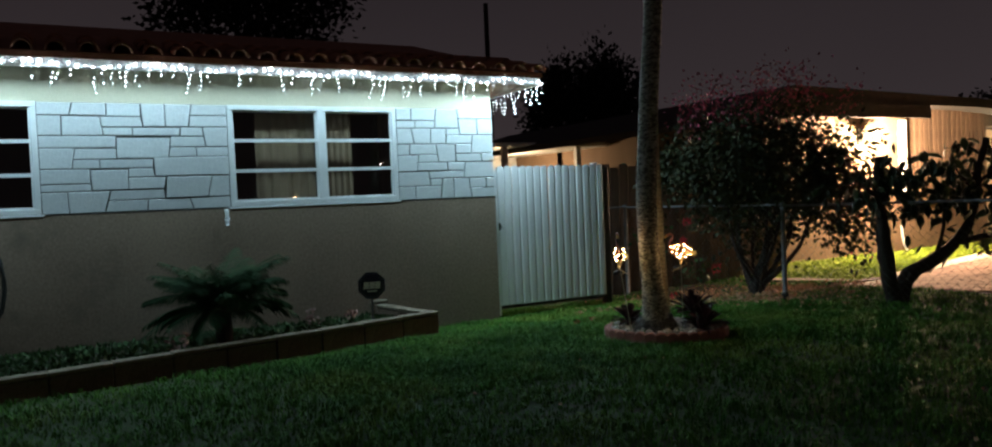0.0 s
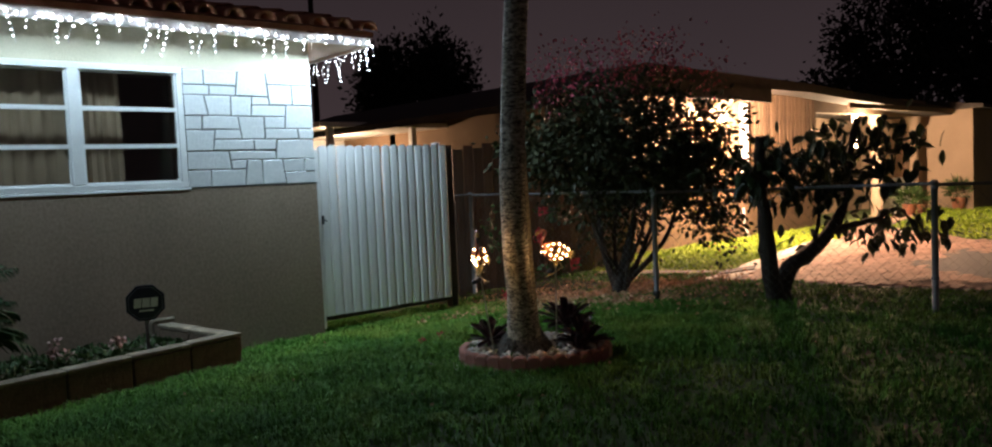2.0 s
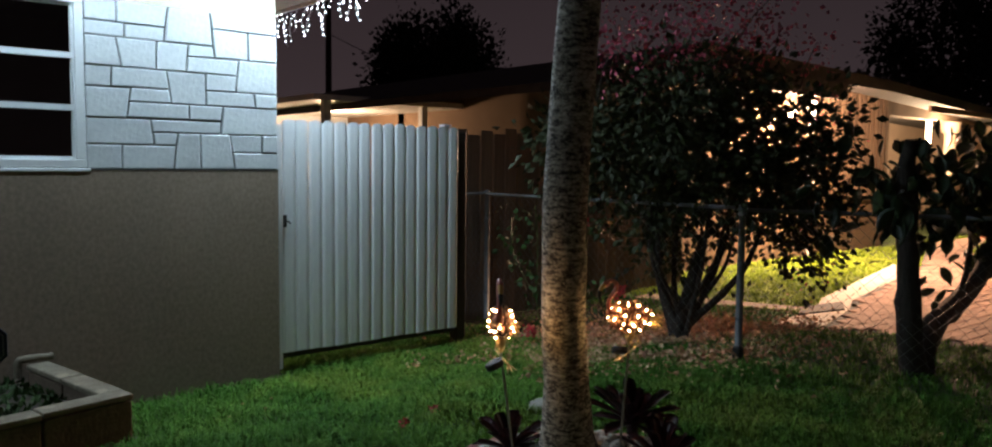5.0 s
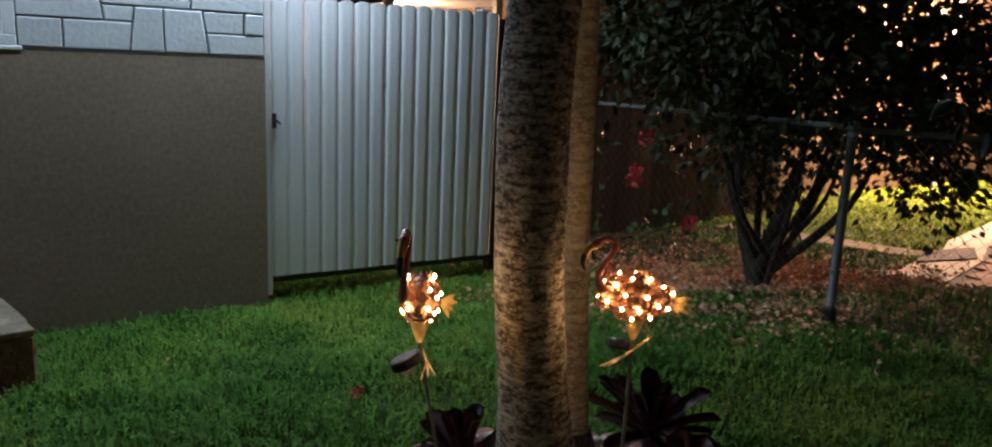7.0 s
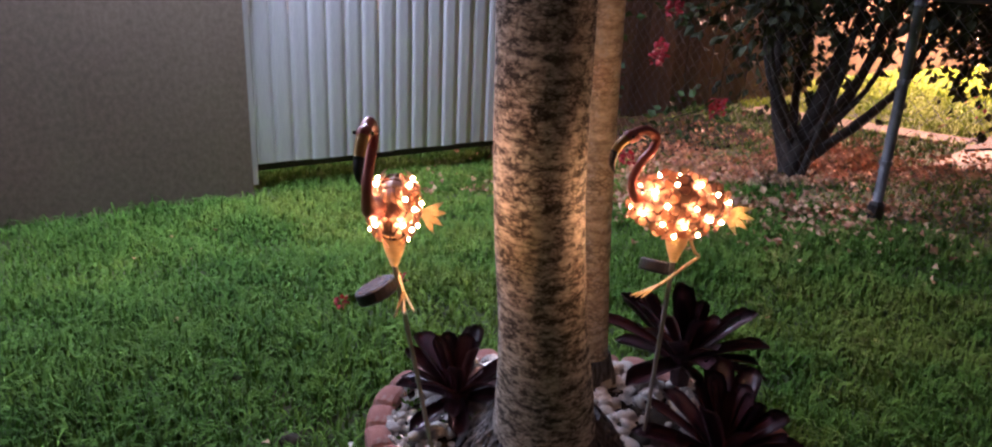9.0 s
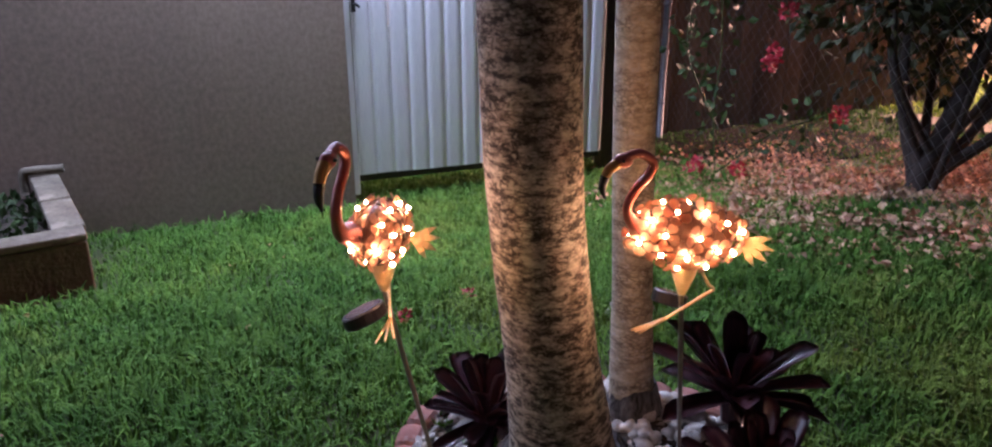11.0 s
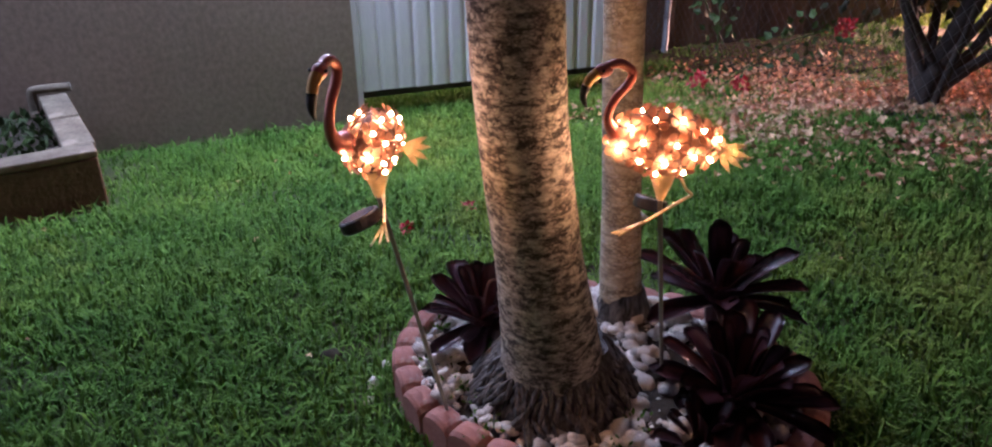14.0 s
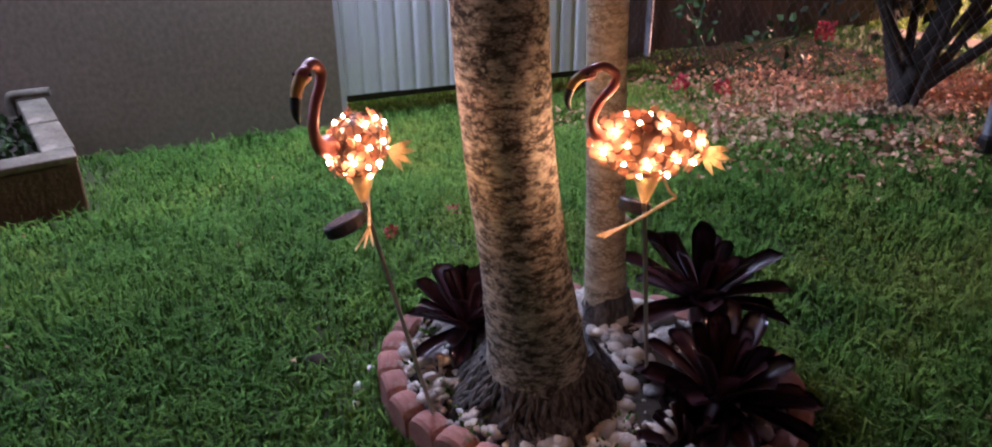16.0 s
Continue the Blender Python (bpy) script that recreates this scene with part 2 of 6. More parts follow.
# ---- main house ----
wall_front = part("wall_front", boxes((-9, 0, -0.02, 0.2, -0.3, 1.36), bevel=0), stucco)
tagged(wall_front, "tan stucco lower wall of the house", "wall", kind="structure")
part("upper_wall", boxes((-9, -5.98, 0.002, 0.2, 1.36, 2.31), (-4.30, -2.78, 0.002, 0.2, 1.36, 2.31), (-1.12, 0, 0.002, 0.2, 1.36, 2.31)), joint, wall_front, "grey mortar bed behind the stones")
part("frieze", boxes((-9, 0, 0.004, 0.2, 2.31, 2.72)), frieze_paint, wall_front, "beige stucco band under the eaves")
part("stone_ledge", boxes((-4.32, -2.76, -0.022, 0, 1.3605, 1.366), (-1.14, 0.0, -0.022, 0, 1.3605, 1.366)), joint, wall_front)
wall_side = tagged(part("wall_side", boxes((-0.2, 0, 0.2, 7, -0.3, 2.72)), stucco), "tan stucco side wall of the house", "wall", kind="structure")
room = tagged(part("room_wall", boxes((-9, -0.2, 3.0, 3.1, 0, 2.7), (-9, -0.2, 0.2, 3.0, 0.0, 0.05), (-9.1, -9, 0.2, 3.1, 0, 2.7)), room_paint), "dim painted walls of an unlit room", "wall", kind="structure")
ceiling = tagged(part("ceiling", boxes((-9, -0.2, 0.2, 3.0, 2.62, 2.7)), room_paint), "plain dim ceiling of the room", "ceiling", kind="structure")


def masonry(parent, *stones_in_band):
    """Painted ashlar veneer: each stone by its bed and head heights, then foot left, foot right, head left, head right."""
    gap, sh = 0.0042, 0.004
    for lo, hi, a, b, c, d in stones_in_band:
        lo = max(lo, 1.366)
        t = stone_rng.uniform(0.015, 0.021)
        foot = [(a + gap, lo + gap), (b - gap, lo + gap), (d - gap, hi - gap), (c + gap, hi - gap)]
        cx, cz = sum(p[0] for p in foot) / 4, sum(p[1] for p in foot) / 4
        bm = bmesh.new()
        rings = [[bm.verts.new((p[0] - cx - math.copysign(q, p[0] - cx) + stone_rng.uniform(-0.001, 0.001), y, p[1] - cz - math.copysign(q, p[1] - cz))) for p in foot] for y, q in ((0.0, 0.0), (-t * 0.7, 0.0), (-t, sh))]
        for r, s in zip(rings, rings[1:]):
            for k in range(4):
                bm.faces.new((r[k], r[(k + 1) % 4], s[(k + 1) % 4], s[k]))
        bm.faces.new(rings[-1])
        part("stone", bm, white_stone, parent).location = (cx, 0.0, cz)


stone_rng = random.Random(4)
masonry(wall_front, (1.36, 1.505, -1.12, -0.934, -1.12, -0.934), (1.36, 1.505, -0.934, -0.647, -0.934, -0.633), (1.36, 1.58, -0.647, -0.49, -0.624, -0.494), (1.36, 1.58, -0.49, -0.281, -0.494, -0.312), (1.36, 1.47, -0.281, 0, -0.295, 0), (1.47, 1.58, -0.295, -0.104, -0.312, -0.104), (1.47, 1.58, -0.104, 0, -0.104, 0), (1.505, 1.655, -1.12, -0.758, -1.12, -0.777), (1.505, 1.58, -0.758, -0.633, -0.766, -0.624), (1.58, 1.655, -0.766, -0.365, -0.777, -0.365))
masonry(wall_front, (1.58, 1.75, -0.365, 0, -0.351, 0), (1.655, 1.825, -1.12, -0.906, -1.12, -0.882), (1.66, 1.75, -0.906, -0.557, -0.893, -0.557), (1.66, 1.75, -0.557, -0.365, -0.557, -0.351), (1.75, 1.83, -0.893, -0.658, -0.882, -0.669), (1.75, 1.94, -0.658, -0.454, -0.682, -0.457), (1.75, 1.84, -0.454, -0.145, -0.454, -0.155), (1.75, 1.84, -0.145, 0, -0.155, 0), (1.825, 1.94, -1.12, -0.985, -1.12, -0.98), (1.83, 1.94, -0.985, -0.669, -0.98, -0.682), (1.84, 1.94, -0.455, -0.27, -0.457, -0.262), (1.84, 2.04, -0.27, 0, -0.25, 0))
masonry(wall_front, (1.94, 2.105, -1.12, -0.928, -1.12, -0.957), (1.94, 2.105, -0.928, -0.74, -0.957, -0.736), (1.94, 2.105, -0.74, -0.57, -0.736, -0.554), (1.94, 2.035, -0.57, -0.262, -0.56, -0.251), (2.035, 2.105, -0.56, -0.397, -0.554, -0.409), (2.04, 2.21, -0.397, -0.187, -0.412, -0.191), (2.04, 2.21, -0.187, 0, -0.191, 0), (2.105, 2.185, -1.12, -0.911, -1.12, -0.909), (2.105, 2.185, -0.911, -0.691, -0.909, -0.686), (2.105, 2.31, -0.691, -0.409, -0.669, -0.426), (2.185, 2.31, -1.12, -0.95, -1.12, -0.95), (2.185, 2.31, -0.95, -0.686, -0.95, -0.669), (2.21, 2.31, -0.412, 0, -0.426, 0))
masonry(wall_front, (1.36, 1.552, -4.3, -4.096, -4.3, -4.103), (1.36, 1.552, -4.096, -3.824, -4.103, -3.775), (1.36, 1.468, -3.824, -3.488, -3.796, -3.482), (1.36, 1.468, -3.488, -3.104, -3.482, -3.134), (1.36, 1.472, -3.104, -2.78, -3.134, -2.78), (1.468, 1.557, -3.796, -3.336, -3.775, -3.345), (1.472, 1.664, -3.336, -2.975, -3.322, -2.935), (1.472, 1.664, -2.975, -2.78, -2.935, -2.78), (1.552, 1.617, -4.3, -3.917, -4.3, -3.922), (1.617, 1.744, -4.3, -3.922, -4.3, -3.925), (1.557, 1.734, -3.917, -3.631, -3.925, -3.628), (1.557, 1.664, -3.631, -3.345, -3.632, -3.322), (1.664, 1.744, -3.632, -3.414, -3.628, -3.423), (1.669, 1.837, -3.414, -2.78, -3.422, -2.78))
masonry(wall_front, (1.744, 1.922, -4.3, -4.059, -4.3, -4.031), (1.744, 1.823, -4.059, -3.847, -4.051, -3.849), (1.744, 1.823, -3.847, -3.423, -3.849, -3.422), (1.823, 1.917, -4.051, -3.714, -4.031, -3.711), (1.828, 2.01, -3.714, -3.295, -3.71, -3.272), (1.837, 1.926, -3.295, -3.058, -3.283, -3.06), (1.837, 1.926, -3.058, -2.78, -3.06, -2.78), (1.922, 2.025, -4.3, -3.713, -4.3, -3.711), (1.926, 2.02, -3.283, -2.976, -3.272, -2.991), (1.926, 2.104, -2.976, -2.78, -3.001, -2.78), (2.025, 2.198, -4.3, -4.123, -4.3, -4.12), (2.025, 2.193, -4.123, -3.807, -4.12, -3.829))
masonry(wall_front, (2.025, 2.099, -3.807, -3.58, -3.819, -3.579), (2.025, 2.099, -3.58, -3.194, -3.579, -3.186), (2.02, 2.104, -3.194, -2.991, -3.186, -3.001), (2.099, 2.193, -3.819, -3.491, -3.829, -3.506), (2.104, 2.207, -3.114, -2.78, -3.104, -2.78), (2.198, 2.31, -4.3, -4.059, -4.3, -4.034), (2.198, 2.31, -4.059, -3.778, -4.034, -3.778), (2.193, 2.31, -3.778, -3.506, -3.778, -3.504), (2.104, 2.31, -3.491, -3.307, -3.504, -3.312), (2.104, 2.31, -3.307, -3.118, -3.312, -3.086), (2.207, 2.31, -3.104, -2.78, -3.086, -2.78))


def awning_window(name, x0, x1, z0=1.372, z1=2.31):
    """Two columns of three awning lites in a white frame, with curtains behind."""
    win = thing(name, "white aluminium awning window with beige curtains behind", "window", "windows of the house")
    win["kind"] = "structure"
    f = 0.046
    xm = x0 + (x1 - x0) * 0.53
    part("window_frame", boxes((x0, x1, -0.02, 0.07, z1 - f, z1), (x0, x1, -0.02, 0.07, z0, z0 + f), (x0, x0 + f, -0.02, 0.07, z0 + f, z1 - f), (x1 - f, x1, -0.02, 0.07, z0 + f, z1 - f), (xm - 0.040, xm + 0.040, -0.02, 0.07, z0 + f, z1 - f), bevel=0.004), white_paint, win)
    part("window_sill", boxes((x0 - 0.02, x1 + 0.02, -0.026, 0.0, z0 - 0.022, z0 - 0.002), bevel=0.004), white_paint, win)
    h = (z1 - z0 - 2 * f) / 3
    for a, b in ((x0 + f, xm - 0.040), (xm + 0.040, x1 - f)):
        for k in range(3):
            lo = z0 + f + k * h
            part("pane", boxes((a + 0.012, b - 0.012, 0.016, 0.020, lo + 0.014, lo + h - 0.014)), glass, win).visible_shadow = False
            part("sash", boxes((a, b, 0.0, 0.035, lo, lo + 0.016), (a, b, 0.0, 0.035, lo + h - 0.016, lo + h), (a, a + 0.014, 0.0, 0.035, lo + 0.016, lo + h - 0.016), (b - 0.014, b, 0.0, 0.035, lo + 0.016, lo + h - 0.016)), white_paint, win)
    for a, b, s in ((x0 + 0.28, x0 + 0.85, 1), (x1 - 0.73, x1 - 0.42, 2)):
        bm = bmesh.new()
        n = 40
        top, low = [], []
        for i in range(n + 1):
            x = a + (b - a) * i / n
            y = 0.16 + 0.012 * math.sin(i * 0.8 + s) + 0.005 * math.sin(i * 2.1)
            top.append(bm.verts.new((x, y, z1 + 0.05)))
            low.append(bm.verts.new((x + 0.01 * math.sin(i), y * 1.03, z0 - 0.3)))
        for i in range(n):
            bm.faces.new((low[i], low[i + 1], top[i + 1], top[i]))
        tagged(part("curtain", bm, drape, None, "", True), "beige pleated curtain hanging behind the window", "curtain", "curtains")
    return win


awning_window("window_1", -2.78, -1.12)
awning_window("window_2", -5.98, -4.30)

# ---- roof and eaves ----
SLOPE = 0.27
roof = thing("roof", "low barrel-tiled roof of the house with terracotta tiles", "roof")
roof["kind"] = "structure"
bm = bmesh.new()
sec = [(-0.16, 2.705), (3.4, 2.705 + SLOPE * 3.56), (7.2, 2.75), (7.2, 2.69), (3.4, 2.64 + SLOPE * 3.56), (-0.16, 2.66)]
ends = [[bm.verts.new((x, y, z)) for y, z in sec] for x in (-9.3, 0.58)]
for k in range(6):
    bm.faces.new((ends[0][k], ends[0][(k + 1) % 6], ends[1][(k + 1) % 6], ends[1][k]))
bm.faces.new(ends[0][::-1])
bm.faces.new(ends[1])
part("roof_deck", bm, terracotta, roof)
bm = bmesh.new()
n = 8
rows = []
for y, r in ((0.0, 0.082), (0.42, 0.066)):
    rows.append([bm.verts.new((r * math.cos(math.pi * k / n), y, r * math.sin(math.pi * k / n) + (0.0 if y else 0.012))) for k in range(n + 1)])
    rows.append([bm.verts.new(((r - 0.014) * math.cos(math.pi * k / n), y, (r - 0.014) * math.sin(math.pi * k / n) + (0.0 if y else 0.012))) for k in range(n + 1)])
for k in range(n):
    bm.faces.new((rows[0][k], rows[0][k + 1], rows[2][k + 1], rows[2][k]))
    bm.faces.new((rows[1][k + 1], rows[1][k], rows[3][k], rows[3][k + 1]))
    bm.faces.new((rows[0][k + 1], rows[0][k], rows[1][k], rows[1][k + 1]))
tile_mesh = mesh_of("barrel_tile", bm, terracotta, True)
rng = random.Random(2)
for row in range(3):
    for k in range(40):
        ob = new("barrel_tile", tile_mesh)
        ob.parent = roof
        y = -0.21 + row * 0.36
        ob.matrix_basis = pose(0.50 - k * 0.2435 + rng.uniform(-0.008, 0.008), y, 2.70 + SLOPE * (y + 0.16) + 0.01 + rng.uniform(-0.004, 0.004), math.degrees(math.atan(SLOPE)), rng.uniform(-2, 2), rng.uniform(-1.5, 1.5))
part("fascia", boxes((-9.3, 0.56, -0.14, -0.115, 2.575, 2.655), (0.538, 0.56, -0.113, 3.4, 2.575, 2.655), bevel=0.003), white_paint, roof, "white painted fascia board")
part("soffit", boxes((-9.3, 0.536, -0.113, 0.0, 2.60, 2.615), (0.002, 0.536, 0.002, 3.4, 2.60, 2.615)), white_paint, roof, "white painted soffit")

# ---- icicle lights along the eaves ----
led = glow("cool_white_led", (0.80, 0.93, 1.0), LED)
wire = surface("clear_white_wire", (0.55, 0.58, 0.6), (0.65, 0.68, 0.7), 20, 0.4, 0, 0)
icicles = thing("icicle_lights", "lit string of cool white icicle lights along the eaves", "string lights")
bm = bmesh.new()
ball(bm, (0, 0, 0), 0.0037, 8, 5, (1, 1, 1.5))
led_mesh = mesh_of("bulb", bm, led, True)
rng = random.Random(11)
bm = bmesh.new()
lights = []


def drop(p, length, bm):
    """One hanging strand, bent a little, with bulbs down its length."""
    q = [Vector(p)]
    for _ in range(max(1, round(length / 0.042))):
        q.append(q[-1] + Vector((rng.uniform(-0.017, 0.017), rng.uniform(-0.008, 0.008), -0.042)))
    tube(bm, q, 0.0016, 4)
    for a in q[1:]:
        if rng.random() < 0.85:
            lights.append((a + Vector((rng.uniform(-0.012, 0.012), rng.uniform(-0.01, 0.004), 0)), rng.uniform(0.7, 1.15)))


x = -8.9
run = []
while x < 0.56:
    run.append((x, -0.152 - rng.uniform(0, 0.006), 2.60 + 0.02 * math.sin(x * 7)))
    lights.append((Vector(run[-1]) + Vector((0, -0.006, rng.uniform(-0.015, 0.02))), rng.uniform(1.2, 3.0)))
    if rng.random() < 0.55:
        drop(run[-1], rng.choice((0.05, 0.08, 0.1, 0.13, 0.15, 0.18, 0.22)), bm)
    x += rng.uniform(0.045, 0.085)
tube(bm, run, 0.0025, 4)
run = []
y = -0.14
while y < 1.6:
    run.append((0.575, y, 2.60 + 0.015 * math.sin(y * 9)))
    lights.append((Vector(run[-1]), rng.uniform(1.2, 2.0)))
    drop(run[-1], rng.choice((0.1, 0.15, 0.2, 0.25)), bm)
    y += rng.uniform(0.07, 0.12)
tube(bm, run, 0.0025, 4)
part("cable", bm, wire, icicles, "thin white cable")
for p, s in lights:
    ob = new("bulb", led_mesh)
    ob.parent = icicles
    ob.matrix_basis = Matrix.Translation(p) @ Matrix.Diagonal((s, s, s * rng.uniform(0.7, 1.1), 1))

# ---- corrugated white gate beside the house ----
gate = thing("metal_gate", "weathered white corrugated metal side gate with dark posts", "gate")
bm = bmesh.new()
W = 1.436 / 15
prof = [(-0.5, 0.0), (-0.44, 0.001), (-0.41, -0.004), (-0.37, -0.0068), (-0.15, -0.0058), (0.15, -0.0058), (0.37, -0.0068), (0.41, -0.004), (0.44, 0.001), (0.5, 0.0)]
cols = []
for u, y in prof:
    h = 1.695 - 0.020 * (abs(u) / 0.5) ** 3
    cols.append([bm.verts.new((u * W, y, z)) for z in (0.155, 0.6, 1.1, h)])
back = [[bm.verts.new((u * W, y + 0.003, z)) for z in (0.155, 1.69 - 0.022 * (abs(u) / 0.5) ** 3)] for u, y in prof]
for a, b in zip(cols, cols[1:]):
    for k in range(3):
        bm.faces.new((a[k], b[k], b[k + 1], a[k + 1]))
for a, b in zip(back, back[1:]):
    bm.faces.new((b[0], a[0], a[1], b[1]))
rib_mesh = mesh_of("corrugated_rib", bm, white_metal, True)
rng = random.Random(5)
for k in range(15):
    ob = new("corrugated_rib", rib_mesh)
    ob.parent = gate
    x = 0.037 + W * (k + 0.5)
    ob.matrix_basis = pose(x, 0.012 + rng.uniform(-0.002, 0.002), rng.uniform(-0.003, 0.003), 0, rng.uniform(-0.12, 0.12), rng.uniform(-0.5, 0.5))
for z in (0.115, 1.2):
    part("frame_rail", boxes((0.03, 1.47, 0.03, 0.07, z, z + 0.05), bevel=0.004), dark_metal, gate, "dark steel frame rail")
part("gate_jamb", boxes((0.003, 0.034, 0.004, 0.05, 0.05, 1.66), bevel=0.003), white_metal, gate, "white jamb strip")
part("gate_post", boxes((1.49, 1.57, 0.03, 0.12, -0.1, 1.66), bevel=0.006), dark_metal, gate, "dark gate post")
bm = boxes((1.38, 1.43, 0.06, 0.11, 1.2, 1.70), bevel=0.004)
box(bm, 1.37, 1.44, 0.05, 0.12, 1.70, 1.715, 0.003)
part("gate_stile", bm, white_metal, gate)
bm = boxes((0.04, 0.06, -0.016, 0.004, 0.99, 1.07), bevel=0.003)
tube(bm, [(0.05, -0.012, 1.03), (0.06, -0.035, 1.03), (0.075, -0.035, 1.015)], 0.006, 6)
part("latch", bm, dark_metal, gate, "dark steel latch")

# ---- wooden fence behind ----
fence = thing("wooden_fence", "dark weathered wooden board fence joining the two houses", "fence")
rng = random.Random(8)
bm = boxes((-0.068, 0.068, -0.009, 0.009, 0, 1.0), bevel=0.003)
board_mesh = mesh_of("board", bm, board)
for k in range(26):
    ob = new("board", board_mesh)
    ob.parent = fence
    x = 1.62 + k * 0.143
    ob.matrix_basis = pose(x, 0.725 + rng.uniform(-0.006, 0.006), 0.02 + rng.uniform(-0.01, 0.01), 0, rng.uniform(-0.5, 0.5), rng.uniform(-1, 1)) @ Matrix.Diagonal((1, 1, 1.69 + rng.uniform(-0.03, 0.03), 1))
for z in (0.4, 1.45):
    part("rail", boxes((1.55, 5.3, 0.742, 0.78, z, z + 0.09), bevel=0.004), board, fence)

# ---- chain-link fence ----
link_fence = thing("chain_link_fence", "galvanised chain-link fence between the two gardens", "fence")
FP = [(1.60, 0.50), (2.3, 0.66), (2.2, -2.01), (2.85, -4.07), (3.75, -6.2)]
def post(x, y, top=1.17, r=0.023):
    z = float(ground_z(x, y))
    bm = bmesh.new()
    tube(bm, [(x, y, z - 0.1), (x, y, top)], r, 10)
    ball(bm, (x, y, top), r * 1.25, 10, 6, (1, 1, 0.7))
    p = part("post", bm, zinc, link_fence, "", True)
    for h in (0.25, 0.6, 0.92):
        bm = bmesh.new()
        tube(bm, [(x, y, z + h), (x, y, z + h + 0.02)], r * 1.25, 10)
        part("clamp", bm, zinc, p)
    return p


for p in FP[1:]:
    post(*p)
# footing sleeve at the middle post
bm = bmesh.new()
zz = float(ground_z(2.2, -2.01))
tube(bm, [(2.2, -2.01, zz - 0.05), (2.2, -2.01, zz + 0.07), (2.2, -2.01, zz + 0.085)], [0.035, 0.034, 0.024], 10)
part("post_sleeve", bm, dark_metal, link_fence, "dark sleeve at the foot")
bm = bmesh.new()
for a, b in zip(FP, FP[1:]):
    tube(bm, [(a[0], a[1], 1.15), (b[0], b[1], 1.16)], 0.013, 8)
part("top_rail", bm, zinc, link_fence, "galvanised top rail", True)
mv, mf = [], []


def thin(a, b, r):
    """A three-sided wire between two points."""
    a, b = Vector(a), Vector(b)
    d = (b - a).normalized()
    s = d.cross((0.3, 0.2, 1)).normalized()
    u = s.cross(d)
    k = len(mv)
    for p in (a, b):
        for q in range(3):
            w = 2 * math.pi * q / 3
            mv.append(tuple(p + (s * math.cos(w) + u * math.sin(w)) * r))
    for q in range(3):
        mf.append((k + q, k + (q + 1) % 3, k + 3 + (q + 1) % 3, k + 3 + q))


for (ax, ay), (bx, by) in zip(FP, FP[1:]):
    L = math.hypot(bx - ax, by - ay)
    z0, z1, st = 0.10, 1.14, 0.075
    H = z1 - z0
    k = -H
    while k < L:
        for sgn in (1, -1):
            s0, s1 = max(k, 0), min(k + H, L)
            if s1 <= s0:
                continue
            h0, h1 = s0 - k, s1 - k
            if sgn < 0:
                h0, h1 = H - h0, H - h1
            f0, f1 = s0 / L, s1 / L
            off = 0.002 * sgn
            thin((ax + (bx - ax) * f0 + off, ay + (by - ay) * f0, z0 + h0), (ax + (bx - ax) * f1 + off, ay + (by - ay) * f1, z0 + h1), 0.0011)
        k += st
soup("wire_mesh", mv, mf, wire_zinc, "", "", "", link_fence)

# ---- raised planter under the windows ----
planter = thing("planter", "raised painted concrete block planter along the house wall", "planter")
PA, PB = Vector((-1.158, -0.958)), Vector((-6.9, -2.22))
along = (PB - PA).normalized()
inw = Vector((-along.y, along.x)) * (1 if along.x > 0 else -1)
if inw.y < 0:
    inw = -inw
yaw = math.degrees(math.atan2(along.y, along.x))
rng = random.Random(3)
bm = boxes((-0.195, 0.195, 0, 0.098, 0, 0.30), bevel=0.008)
block_mesh = mesh_of("block", bm, block)
bm = boxes((-0.197, 0.197, -0.008, 0.106, 0, 0.028), bevel=0.007)
cap_mesh = mesh_of("cap_block", bm, cap_paint)
k = 0
L = (PB - PA).length
ang = math.degrees(math.atan2(-along.y, -along.x))
while 0.4 * k + 0.2 < L:
    c = PA + along * (0.4 * k + 0.2)
    for name, me, z in (("block", block_mesh, 0.0), ("cap_block", cap_mesh, 0.303)):
        ob = new(name, me)
        ob.parent = planter
        ob.matrix_basis = pose(c.x, c.y, z + rng.uniform(-0.003, 0.003), 0, rng.uniform(-0.4, 0.4), ang + rng.uniform(-0.4, 0.4))
    k += 1
for k in range(2):
    c = PA + inw * (0.108 + 0.2 + 0.4 * k)
    for name, me, z in (("block", block_mesh, 0.0), ("cap_block", cap_mesh, 0.303)):
        ob = new(name, me)
        ob.parent = planter
        ob.matrix_basis = pose(c.x, c.y, z + rng.uniform(-0.003, 0.003), 0, 0, ang + 90)
bm = bmesh.new()
tube(bm, curve_points([(-1.49, -0.06, 0.25), (-1.485, -0.06, 0.34), (-1.45, -0.06, 0.355), (-1.32, -0.06, 0.355)]), 0.02, 8)
pipe = tagged(part("drain_pipe", bm, cap_paint, None, "", True), "short bent pale pipe over the planter's end wall", "pipe")
bm = bmesh.new()
vs = [bm.verts.new(v) for v in ((-1.27, -0.88, 0.22), (-1.42, 0.0, 0.22), (-6.9, 0.0, 0.22), (-6.9, -2.1, 0.22))]
bm.faces.new(vs)
bmesh.ops.subdivide_edges(bm, edges=bm.edges[:], cuts=20, use_grid_fill=True)
for v in bm.verts:
    v.co.z += 0.02 * noise.noise(v.co * 6)
part("planter_soil", bm, soil, planter, "dark planting soil", True)

